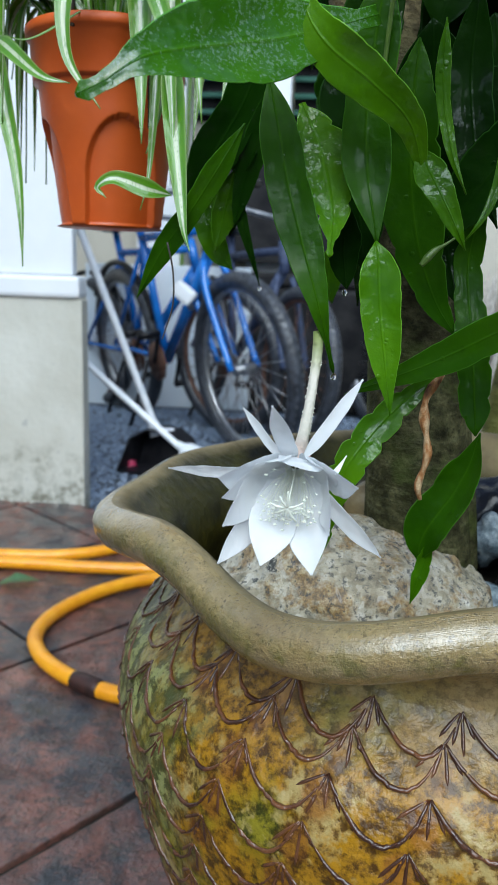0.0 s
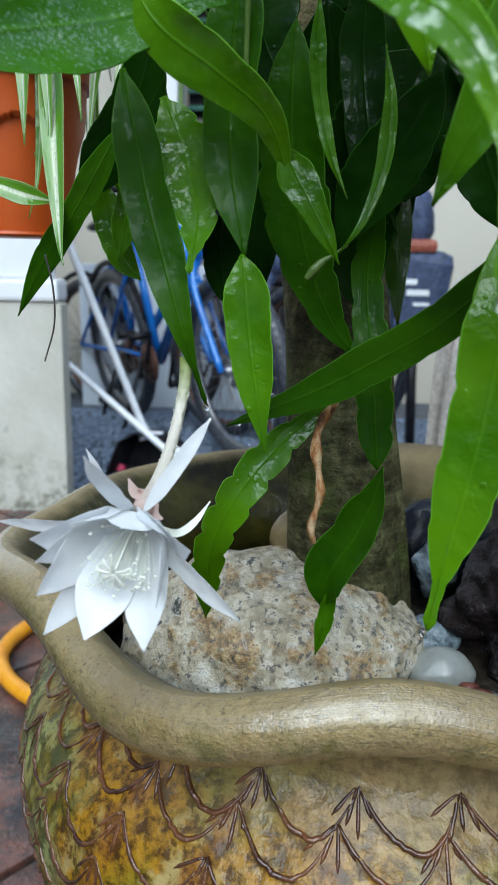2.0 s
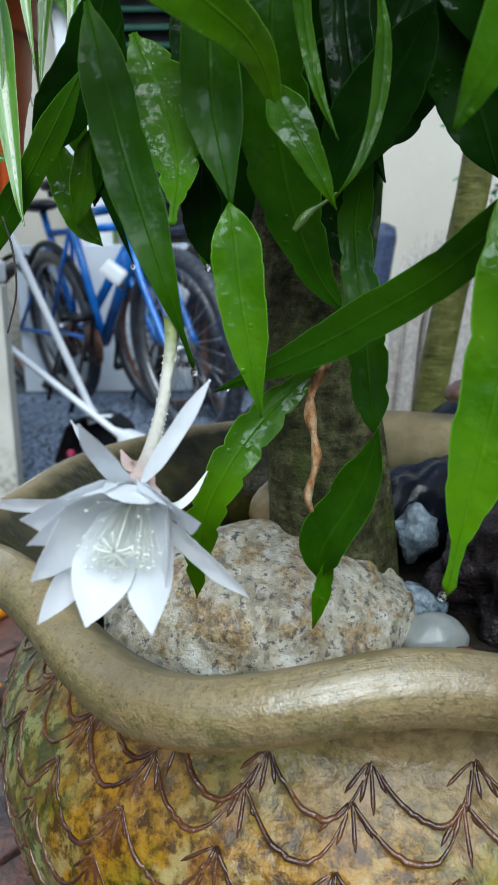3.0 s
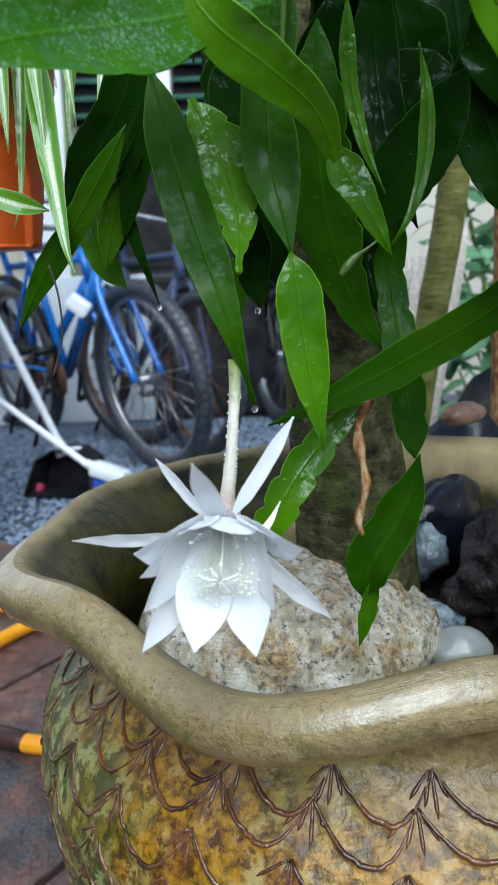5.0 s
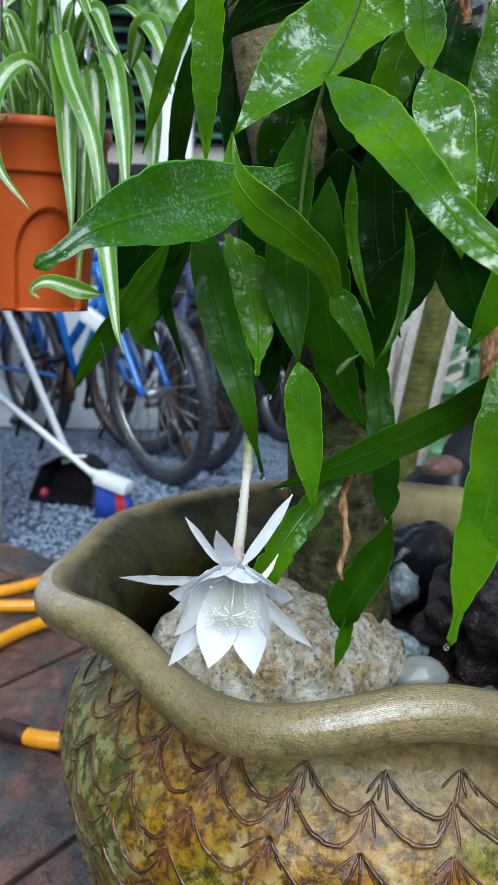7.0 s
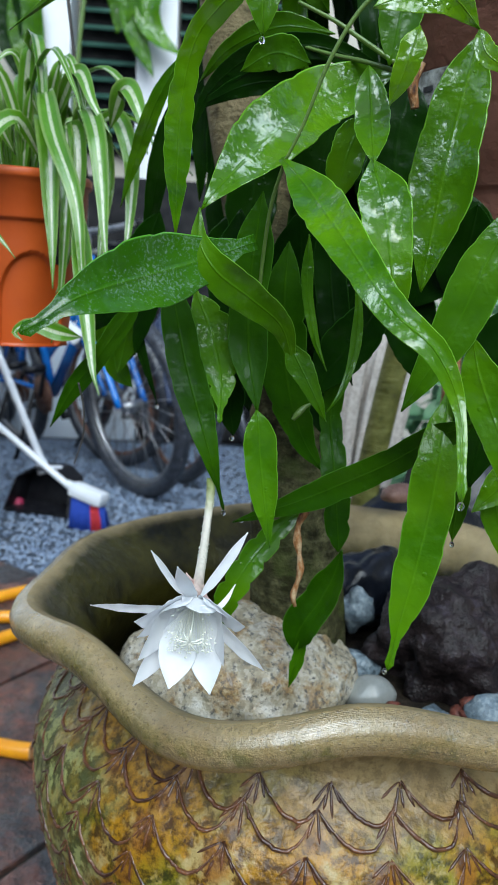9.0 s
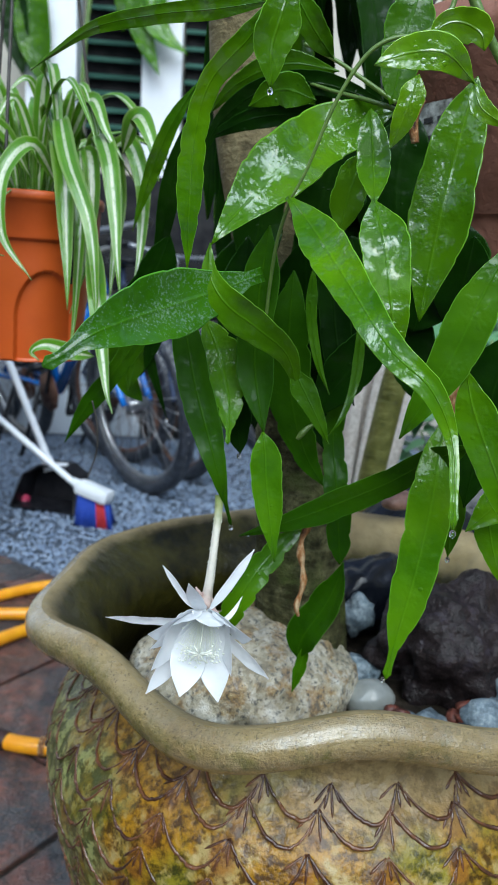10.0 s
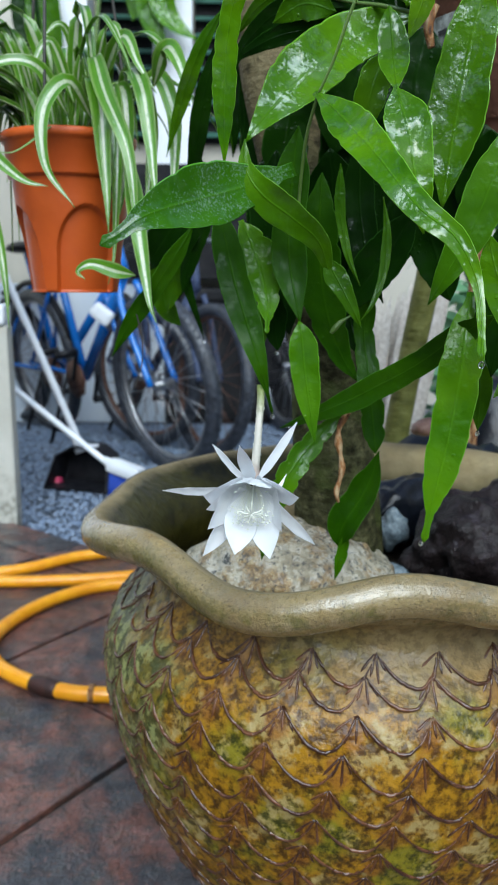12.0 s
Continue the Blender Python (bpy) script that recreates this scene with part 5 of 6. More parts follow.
    for q in np.linspace(0, 1, 8):
        cup.append(throat + axis * (0.001 + 0.004 * q))
    part("throat", tube_mesh("throat", cup, [0.0030, 0.0036, 0.0042, 0.0048], 24, 0, False, False), M_STAMEN, head, "cream flower throat")
    rng = np.random.default_rng(11)
    across1 = unit(np.cross(axis, (0, 0, 1)))
    across2 = np.cross(across1, axis)
    centre = np.array((0.0925, 0.5064, 0.5878))
    for i in range(96):
        a = rng.normal(-math.pi / 2, 1.15)
        q = rng.uniform(0.006, 0.0160)
        d = across1 * math.cos(a) + across2 * math.sin(a)
        end = throat + axis * (rng.uniform(0.025, 0.033) - (0.008 if d[2] > 0.3 else 0.0)) + d * q
        mid = throat + axis * 0.014 + d * (q * 0.5 + 0.002)
        bm = bmesh.new()
        bmesh.ops.create_icosphere(bm, subdivisions=1, radius=rng.uniform(0.00045, 0.0007))
        bmesh.ops.scale(bm, vec=(1.5, 1, 1), verts=bm.verts)
        bmesh.ops.translate(bm, vec=end, verts=bm.verts)
        me = bpy.data.meshes.new("anther")
        bm.to_mesh(me)
        bm.free()
        part("stamen", join_meshes("stamen", [tube_mesh("t", [throat + d * 0.002 + axis * 0.004, mid, end], 0.00009, 4, 7), me]), M_STAMEN, head)
    star = [tube_mesh("s", [throat, throat + (centre - throat) * 0.6, centre], 0.0004, 6, 8)]
    for i in range(8):
        a = 2 * math.pi * (i + 0.25 * math.sin(i * 2.7)) / 8 + 0.2
        d = across1 * math.cos(a) + across2 * math.sin(a)
        ln = 0.0080 + 0.0012 * math.sin(i * 4.1)
        star.append(tube_mesh("s", [centre, centre + d * ln * 0.5 + axis * 0.0008, centre + d * ln - axis * 0.0004], [0.0006, 0.0006, 0.0004], 6, 6))
    part("stigma", join_meshes("stigma", star), M_STAMEN, head, "white star-shaped stigma")
    for i, (tip, w) in enumerate([((0.089, 0.545, 0.6145), 0.0050), ((0.1045, 0.541, 0.5985), 0.0075), ((0.0905, 0.541, 0.6000), 0.0060), ((0.1205, 0.566, 0.6000), 0.0036)]):
        b = throat + np.array((0.0, 0.016, 0.006))
        tip = np.array(tip)
        line = [b, (b + tip) / 2 + np.array((0, -0.003, -0.003)), tip] if i < 3 else [(0.100, 0.545, 0.595), (0.108, 0.553, 0.588), (0.115, 0.560, 0.591), (0.121, 0.567, 0.599)]
        part("bract", blade_mesh("bract", line, w, (0, -1, 0.4), 0, 20, (0.4, 0.5), 0.0, 5, 0.3, 0.0008, 12, False, i), M_BRACT if i < 3 else M_STAMEN, head, "pinkish bract" if i < 3 else "pale narrow bract")
    beads = []
    tube = spline([(0.1032, 0.600, 0.646), (0.1008, 0.586, 0.625), (0.0980, 0.564, 0.6095)], 60)
    for i in range(90):
        p = tube[rng.integers(2, 58)]
        a = rng.uniform(0, 2 * math.pi)
        out = np.array((math.cos(a), math.sin(a) * 0.7, 0.5 * math.sin(a)))
        beads.append(tube_mesh("b", [p + out * 0.0025, p + out * 0.0034 + np.array((0, 0, -0.0004))], [0.0005, 0.0002], 4))
    part("scales", join_meshes("scales", beads), M_STAMEN, head, "tiny pale scales on the tube")


flower()
for i, p in enumerate([(0.113, 0.607, 0.635), (0.057, 0.791, 0.679), (0.127, 0.627, 0.624), (0.210, 0.424, 0.695), (0.118, 0.531, 0.913), (0.215, 0.536, 0.556), (0.118, 0.640, 0.681), (0.262, 0.570, 0.629)]):
    bm = bmesh.new()
    bmesh.ops.create_uvsphere(bm, u_segments=12, v_segments=8, radius=0.0017)
    bmesh.ops.scale(bm, vec=(1, 1, 1.25), verts=bm.verts)
    bmesh.ops.translate(bm, vec=p, verts=bm.verts)
    for f in bm.faces:
        f.smooth = True
    tagged(part("water_drop", bm, M_WATER), "clear water drop hanging from a leaf tip", "drop", "water drops")


# ---- hanging pots ----
def hanging_pot():
    pot = thing("hanging_pot", "orange plastic hanging pot with moulded panels", "plant pot", at=(-0.083, 0.862, 0.725))
    c = (-0.0815, 0.862)

    def panel(a, r, z):
        q = (a - radians(-64) + math.pi / 4) % (math.pi / 2) - math.pi / 4
        half = 0.031 * math.sqrt(max(0.0, 1 - max(0.0, (z - 0.765) / 0.045) ** 2)) if z < 0.81 else 0.0
        inside = min(1.0, max(0.0, (half - abs(q) * r) / 0.0018))
        return r - (0.006 * inside if 0.726 < z < 0.812 else 0.0), z

    outer = [(0.0, 0.7252), (0.046, 0.7252), (0.0478, 0.727), (0.0495, 0.740), (0.0510, 0.755), (0.0520, 0.765), (0.0530, 0.775), (0.0540, 0.785), (0.0548, 0.793), (0.0555, 0.800), (0.0560, 0.805), (0.0565, 0.810), (0.0570, 0.816), (0.0588, 0.836), (0.0596, 0.8375), (0.0625, 0.838), (0.0632, 0.840), (0.065, 0.871), (0.0675, 0.872), (0.0685, 0.8745), (0.0685, 0.879), (0.067, 0.8805), (0.0635, 0.880), (0.0625, 0.865), (0.060, 0.85)]
    side = [(float(np.interp(z, [p[1] for p in outer[2:13]], [p[0] for p in outer[2:13]])), float(z)) for z in np.linspace(0.727, 0.816, 54)]
    outer = outer[:2] + side + outer[13:]
    part("pot_wall", lathe_mesh("pot_wall", outer, 384, c, panel), M_ORANGE, pot)
    part("earth", lathe_mesh("earth", [(0.0, 0.866), (0.03, 0.867), (0.0625, 0.862)], 32, c), M_SOIL, pot)
    for a in (20, 140, 260):
        x, y = c[0] + 0.066 * math.cos(radians(a)), c[1] + 0.066 * math.sin(radians(a))
        part("hanger_wire", tube_mesh("hanger_wire", [(x, y, 0.87), ((x * 2 + c[0]) / 3, (y * 2 + c[1]) / 3, 1.05), (c[0], c[1], 1.35)], 0.0016, 6, 12), M_WIRE, pot)
    part("slot", tube_mesh("slot", [(-0.0325, 0.812, 0.868), (-0.0345, 0.811, 0.835), (-0.0365, 0.812, 0.80)], [0.0016, 0.003, 0.0014], 6, 10), M_BLACK, pot, "dark split in the pot side")
    return pot


hanging_pot()
spider = thing("spider_plant", "spider plant with white-striped arching leaves in a hanging pot", "plant", at=(-0.0815, 0.862, 0.865))


def ribbon(points, width, face=(0, -1, 0.3), roll=0.0, twist=0.0, seed=1):
    return part("leaf", blade_mesh("leaf", points, width, face, roll, twist, (0.35, 0.75), 0.0, 5, 0.35, 0.0008, 30, False, seed), M_STRIPE, spider)


ribbon([(-0.049, 0.820, 0.886), (-0.067, 0.790, 0.917), (-0.086, 0.765, 0.887), (-0.084, 0.755, 0.838), (-0.059, 0.750, 0.802)], 0.0158, seed=1)
ribbon([(-0.046, 0.840, 0.924), (-0.044, 0.800, 0.941), (-0.030, 0.760, 0.901), (-0.008, 0.730, 0.849), (-0.001, 0.720, 0.792), (-0.001, 0.715, 0.763)], 0.0176, seed=2)
ribbon([(-0.030, 0.840, 0.903), (-0.012, 0.800, 0.930), (0.003, 0.760, 0.906), (0.011, 0.740, 0.860), (0.015, 0.725, 0.826), (0.019, 0.720, 0.788)], 0.0178, seed=3)
ribbon([(-0.062, 0.850, 0.902), (-0.047, 0.810, 0.927), (-0.036, 0.775, 0.890), (-0.033, 0.765, 0.849), (-0.030, 0.755, 0.814), (-0.029, 0.750, 0.779)], 0.0210, seed=4)
ribbon([(-0.042, 0.850, 0.905), (-0.020, 0.800, 0.915), (-0.013, 0.780, 0.872), (-0.020, 0.775, 0.811), (-0.030, 0.770, 0.775)], 0.0150, seed=5)
ribbon([(-0.047, 0.850, 0.926), (-0.018, 0.800, 0.959), (-0.001, 0.775, 0.929), (0.015, 0.770, 0.904)], 0.0159, seed=6)
ribbon([(0.010, 0.800, 0.916), (0.025, 0.770, 0.942), (0.039, 0.750, 0.919), (0.046, 0.745, 0.888)], 0.0178, seed=7)
ribbon([(-0.071, 0.840, 0.908), (-0.089, 0.830, 0.961), (-0.103, 0.820, 0.943), (-0.107, 0.820, 0.923)], 0.0116, seed=8)
ribbon([(-0.074, 0.820, 0.893), (-0.099, 0.800, 0.933), (-0.138, 0.790, 0.929), (-0.158, 0.780, 0.893)], 0.0136, seed=9)
ribbon([(-0.081, 0.800, 0.884), (-0.114, 0.760, 0.850), (-0.136, 0.750, 0.855)], 0.0024, seed=10)
ribbon([(-0.156, 0.800, 0.863), (-0.134, 0.775, 0.847), (-0.106, 0.762, 0.826), (-0.084, 0.760, 0.821)], 0.0135, seed=11)
ribbon([(-0.003, 0.730, 0.742), (-0.019, 0.722, 0.745), (-0.040, 0.717, 0.751), (-0.052, 0.716, 0.745), (-0.046, 0.716, 0.738)], 0.0142, seed=12)
ribbon([(-0.011, 0.750, 0.857), (-0.004, 0.735, 0.817), (0.001, 0.720, 0.783), (0.005, 0.710, 0.759), (0.009, 0.700, 0.735), (0.013, 0.690, 0.716), (0.019, 0.676, 0.703)], 0.0165, seed=13)
ribbon([(-0.039, 0.850, 0.905), (-0.027, 0.800, 0.915), (-0.022, 0.775, 0.856), (-0.026, 0.765, 0.765), (-0.032, 0.760, 0.734)], 0.0125, seed=14)
ribbon([(-0.125, 0.860, 0.916), (-0.156, 0.850, 0.924), (-0.172, 0.840, 0.880), (-0.158, 0.820, 0.824), (-0.142, 0.800, 0.775), (-0.135, 0.790, 0.733), (-0.133, 0.785, 0.690)], 0.0173, seed=15)
ribbon([(-0.020, 0.850, 0.908), (0.012, 0.810, 0.928), (0.029, 0.785, 0.893), (0.031, 0.780, 0.858), (0.029, 0.770, 0.822), (0.024, 0.765, 0.796)], 0.0164, seed=16)
ribbon([(-0.066, 0.880, 0.938), (-0.083, 0.860, 0.985), (-0.103, 0.850, 0.971)], 0.0107, seed=17)
ribbon([(-0.052, 0.900, 0.909), (-0.054, 0.900, 0.954), (-0.046, 0.890, 0.984)], 0.0128, seed=18)
ribbon([(-0.026, 0.860, 0.907), (-0.003, 0.830, 0.922), (0.007, 0.815, 0.878), (0.004, 0.800, 0.825), (0.002, 0.790, 0.787)], 0.0144, seed=19)
rng = np.random.default_rng(21)
for i in range(170):
    a = rng.uniform(0, 2 * math.pi)
    if math.sin(a) < 0 and abs(math.cos(a)) < 0.4:
        a += 0.9
    reach, rise, fall = rng.uniform(0.05, 0.14), rng.uniform(0.04, 0.125), rng.uniform(-0.01, 0.13)
    r0 = rng.uniform(0.005, 0.04)
    d = np.array((math.cos(a), math.sin(a), 0.0))
    b = np.array((-0.0815, 0.862, 0.868)) + d * r0
    pts = [b, b + d * reach * 0.22 + np.array((0, 0, rise * 0.72)), b + d * reach * 0.62 + np.array((0, 0, rise)), b + d * reach * 1.0 + np.array((0, 0, rise * 0.62)), b + d * reach * 1.15 + np.array((0, 0, rise * 0.3 - fall))]
    if (pts[-1][1] < 0.77 and pts[-1][2] < 0.9) or (pts[-1][0] > -0.035 and pts[-1][2] < 0.885):
        continue
    ribbon(pts, rng.uniform(0.009, 0.016), d * 0.5 + np.array((0, -0.3, 0.9)), rng.uniform(-25, 25), rng.uniform(-40, 40), i)


def clay_pot():
    c = (0.372, 0.775)
    pot = thing("clay_pot", "brown hanging clay pot with a weathered paper label", "plant pot", at=(c[0], c[1], 0.80))
    prof = [(0.0, 0.80), (0.085, 0.80), (0.09, 0.805), (0.105, 0.87), (0.108, 0.872), (0.112, 0.873), (0.126, 0.995), (0.130, 0.997), (0.134, 1.002), (0.135, 1.025), (0.132, 1.028), (0.124, 1.026), (0.120, 0.99)]
    part("pot_wall", lathe_mesh("pot_wall", prof, 96, c), M_TERRA, pot)
    part("earth", lathe_mesh("earth", [(0.0, 1.008), (0.06, 1.009), (0.121, 1.002)], 32, c), M_SOIL, pot)
    for a in (30, 150, 270):
        x, y = c[0] + 0.128 * math.cos(radians(a)), c[1] + 0.128 * math.sin(radians(a))
        part("hanger_wire", tube_mesh("hanger_wire", [(x, y, 1.02), ((x + c[0]) / 2, (y + c[1]) / 2, 1.15), (c[0], c[1], 1.4)], 0.0018, 6, 12), M_WIRE, pot)
    verts, faces = [], []
    for j in range(2):
        for i in range(13):
            a = radians(186 + i * 2.6)
            z = 0.903 + j * 0.055
            r = 0.1165 + (z - 0.90) * 0.115 + 0.0022
            verts.append((c[0] + r * math.cos(a), c[1] + r * math.sin(a), z))
    faces = [(i, i + 1, 14 + i, 13 + i) for i in range(12)]
    lab = part("label", mesh_of("label", verts, faces), M_LABEL, pot, "weathered pale paper label with dark bars")
    for row, (z, spans) in enumerate([(0.943, ((188, 195), (197, 202), (204, 209), (211, 215))), (0.928, ((188, 192), (194, 200), (203, 208))), (0.913, ((189, 198), (201, 206), (209, 214)))]):
        for a0, a1 in spans:
            vs, fs = [], []
            for j in range(2):
                for i in range(5):
                    a = radians(a0 + (a1 - a0) * i / 4)
                    zz = z + j * (0.004 if row == 0 else 0.0055)
                    r = 0.1165 + (zz - 0.90) * 0.115 + 0.003
                    vs.append((c[0] + r * math.cos(a), c[1] + r * math.sin(a), zz))
            fs = [(i, i + 1, 6 + i, 5 + i) for i in range(4)]
            part("print_bar", mesh_of("print_bar", vs, fs), M_INK, lab)


clay_pot()


# ---- hose ----
hose = thing("garden_hose", "orange-yellow garden hose coiled on the wet tiles", "hose", at=(-0.3, 1.5, 0.0))
HR = 0.0145
part("hose_run", tube_mesh("hose_run", [(-1.6, 1.70, HR), (-0.9, 1.78, HR), (-0.545, 1.80, HR), (-0.40, 1.80, HR), (-0.25, 1.81, HR), (-0.10, 1.84, HR), (0.15, 1.9, HR)], HR, 14, 60), M_HOSE, hose)
part("hose_run", tube_mesh("hose_run", [(-1.6, 1.80, HR + 0.004), (-0.8, 1.84, HR), (-0.545, 1.85, HR), (-0.42, 1.885, HR), (-0.29, 1.975, HR), (-0.1, 2.02, HR), (0.2, 2.0, HR)], HR, 14, 60), M_HOSE, hose)
part("hose_loop", tube_mesh("hose_loop", [(0.10, 1.74, HR), (-0.05, 1.775, HR), (-0.176, 1.775, HR), (-0.26, 1.735, HR), (-0.335, 1.655, HR), (-0.383, 1.55, HR), (-0.388, 1.46, HR), (-0.355, 1.39, HR), (-0.30, 1.335, HR), (-0.219, 1.288, HR), (-0.124, 1.270, HR), (0.05, 1.28, HR)], HR, 14, 90), M_HOSE, hose)
part("joint", tube_mesh("joint", [(-0.268, 1.313, HR), (-0.240, 1.299, HR), (-0.216, 1.287, HR)], [HR + 0.001, HR + 0.003, HR + 0.001], 14, 8), M_TAPE, hose, "dark taped joint")
part("clip", tube_mesh("clip", [(-0.158, 1.2735, HR), (-0.148, 1.2725, HR)], HR + 0.0025, 14, 3), M_DRY, hose, "rusty clip")


# ---- broom and dustpan ----
def broom():
    b = thing("broom", "white broom with blue and red bristles on the gravel", "broom", at=(-0.27, 2.56, -0.02))
    part("pole", tube_mesh("pole", [(-0.298, 2.565, 0.088), (-0.607, 2.62, 0.33), (-1.15, 2.72, 0.76)], 0.0115, 12, 20), M_POLE, b)
    turn = Matrix.Rotation(radians(14), 4, "Y") @ Matrix.Rotation(radians(-25), 4, "Z")
    part("head", box_bm((0.135, 0.066, 0.050), (-0.262, 2.555, 0.092), 0.018, turn), M_WHITE, b, "white plastic broom head")
    part("socket", tube_mesh("socket", [(-0.34, 2.575, 0.122), (-0.275, 2.558, 0.092)], [0.014, 0.024], 12, 6), M_WHITE, b)
    for i in range(22):
        q = i / 21
        for j in range(5):
            x = -0.316 + 0.105 * q
            y = 2.578 - 0.045 * q - 0.02 + 0.012 * j
            top = (x, y, 0.080 - 0.026 * q)
            low = (x + 0.02 * (q - 0.3) + 0.004 * math.sin(i * 7 + j), y + 0.012 * (j - 2) + 0.004 * math.cos(i * 5 + j), -0.022)
            red = 0.58 < q < 0.86
            part("bristle_tuft", tube_mesh("bristle_tuft", [top, low], [0.0035, 0.0048], 5), M_BRISTLE_RED if red else M_BRISTLE_BLUE, b, "red bristles" if red else "blue bristles")
    b.location += Vector((0.012, 0.07, 0.0))


broom()


def dustpan():
    d = thing("dustpan", "black upright dustpan with a white pole, on the gravel", "dustpan", at=(-0.43, 2.75, -0.02))
    bm = bmesh.new()
    outline = [(-0.13, 0.0), (0.13, 0.0), (0.11, 0.115), (0.05, 0.15), (-0.05, 0.15), (-0.11, 0.115)]
    front = [bm.verts.new((x, -0.06 + z * 0.5, z)) for x, z in outline]
    back = [bm.verts.new((x * 0.93, 0.09 + z * 0.15, z)) for x, z in outline]
    bm.faces.new(back)
    for i in range(6):
        j = (i + 1) % 6
        bm.faces.new((front[i], front[j], back[j], back[i]))
    bmesh.ops.recalc_face_normals(bm, faces=bm.faces)
    bmesh.ops.solidify(bm, geom=bm.faces[:], thickness=0.006)
    bmesh.ops.rotate(bm, cent=(0, 0, 0), matrix=Matrix.Rotation(radians(-18), 3, "Z"), verts=bm.verts)
    bmesh.ops.translate(bm, vec=(-0.425, 2.72, -0.02), verts=bm.verts)
    part("pan", bm, M_BLACK, d)
    part("pole", tube_mesh("pole", [(-0.44, 2.79, 0.12), (-0.454, 2.80, 0.16), (-0.69, 2.80, 0.76), (-0.80, 2.80, 1.04)], 0.0135, 12, 16), M_POLE, d)
    part("collar", tube_mesh("collar", [(-0.434, 2.79, 0.10), (-0.450, 2.795, 0.15)], [0.026, 0.019], 12, 5), M_POLE, d)
    part("bracket", box_bm((0.07, 0.03, 0.02), (-0.40, 2.76, 0.125), 0.005), M_POLE, d)
    d.location += Vector((-0.01, 0.08, 0.0))


dustpan()


# ---- bicycles ----
def bicycle(label, frame_mat, rim_mat, m, crate=False):
    b = thing("bicycle", label, "bicycle", "bicycles in the yard")
    R = 0.335

    def rod(name, pts, r, mat, parent=b, count=0, lab=""):
        return part(name, tube_mesh(name, pts, r, 8, count), mat, parent, lab)

    def wheel(x):
        ring = [(x + (R - 0.024) * math.cos(a), 0, R + (R - 0.024) * math.sin(a)) for a in np.linspace(0, 2 * math.pi, 56, endpoint=False)]
        w = part("wheel", tube_mesh("wheel", [(x, -0.04, R), (x, 0.04, R)], 0.02, 10), M_STEEL, b)
        part("tyre", tube_mesh("tyre", ring, 0.029, 12, 0, True), M_TYRE, w, "wet black tyre")
        knobs = []
        for i in range(72):
            a = 2 * math.pi * i / 72
            for side in (-0.013, 0.013):
                aa = a + (0.04 if side > 0 else 0)
                p = np.array((x + (R + 0.0005) * math.cos(aa), side, R + (R + 0.0005) * math.sin(aa)))
                t = np.array((-math.sin(aa), 0, math.cos(aa)))
                knobs.append(tube_mesh("k", [p - t * 0.006, p + t * 0.006], 0.0045, 4))
        part("tread", join_meshes("tread", knobs), M_TYRE, w)
        ring2 = [(x + (R - 0.052) * math.cos(a), 0, R + (R - 0.052) * math.sin(a)) for a in np.linspace(0, 2 * math.pi, 48, endpoint=False)]
        part("rim", tube_mesh("rim", ring2, 0.011, 8, 0, True), rim_mat, w, "dull metal rim")
        spokes = []
        for i in range(28):
            a = 2 * math.pi * i / 28
            spokes.append(tube_mesh("s", [(x + 0.018 * math.cos(a + 0.9), 0.03 * (-1) ** i, R + 0.018 * math.sin(a + 0.9)), (x + (R - 0.055) * math.cos(a), 0, R + (R - 0.055) * math.sin(a))], 0.0016, 4))
        part("spokes", join_meshes("spokes", spokes), rim_mat, w)

    wheel(0.0)
    wheel(-1.03)
    head_t, head_b, bb, seat = (-0.215, 0, 0.86), (-0.175, 0, 0.72), (-0.62, 0, 0.30), (-0.75, 0, 0.80)
    rod("head_tube", [head_t, head_b], 0.022, frame_mat)
    rod("top_tube", [(-0.205, 0, 0.82), seat], 0.018, frame_mat)
    rod("down_tube", [(-0.18, 0, 0.74), bb], 0.023, frame_mat)
    rod("seat_tube", [bb, (-0.775, 0, 0.90)], 0.018, frame_mat)
    for s in (-1, 1):
        rod("fork_blade", [(-0.17, 0.035 * s, 0.71), (-0.13, 0.055 * s, 0.6), (0.0, 0.055 * s, R)], 0.013, frame_mat, count=12)
        rod("chain_stay", [bb, (-1.03, 0.06 * s, R)], 0.010, frame_mat)
        rod("seat_stay", [(-0.745, 0, 0.78), (-1.03, 0.06 * s, R)], 0.009, frame_mat)
        rod("crank", [(bb[0], 0.06 * s, bb[2]), (bb[0] - 0.10 * s, 0.075 * s, bb[2] - 0.13 * s)], 0.009, M_BLACK)
        rod("pedal", [(bb[0] - 0.10 * s, 0.075 * s, bb[2] - 0.13 * s), (bb[0] - 0.10 * s, 0.165 * s, bb[2] - 0.13 * s)], 0.017, M_BLACK)
        rod("grip", [(-0.24, 0.20 * s, 0.97), (-0.29, 0.30 * s, 0.97)], 0.016, M_BLACK)
    rod("handlebar", [(-0.24, -0.22, 0.97), (-0.21, -0.06, 0.95), (-0.21, 0.06, 0.95), (-0.24, 0.22, 0.97)], 0.012, M_STEEL, count=16)
    rod("stem", [head_t, (-0.21, 0, 0.95)], 0.014, M_STEEL)
    rod("chainring", [(bb[0], -0.045, bb[2]), (bb[0], -0.052, bb[2])], 0.085, M_RUST)
    rod("kickstand", [(-0.70, -0.05, 0.30), (-0.74, -0.16, 0.0)], 0.009, M_BLACK)
    part("saddle", rock_bm((0.135, 0.07, 0.03), (-0.79, 0, 0.93), 3, 0.1, 3), M_BLACK, b)
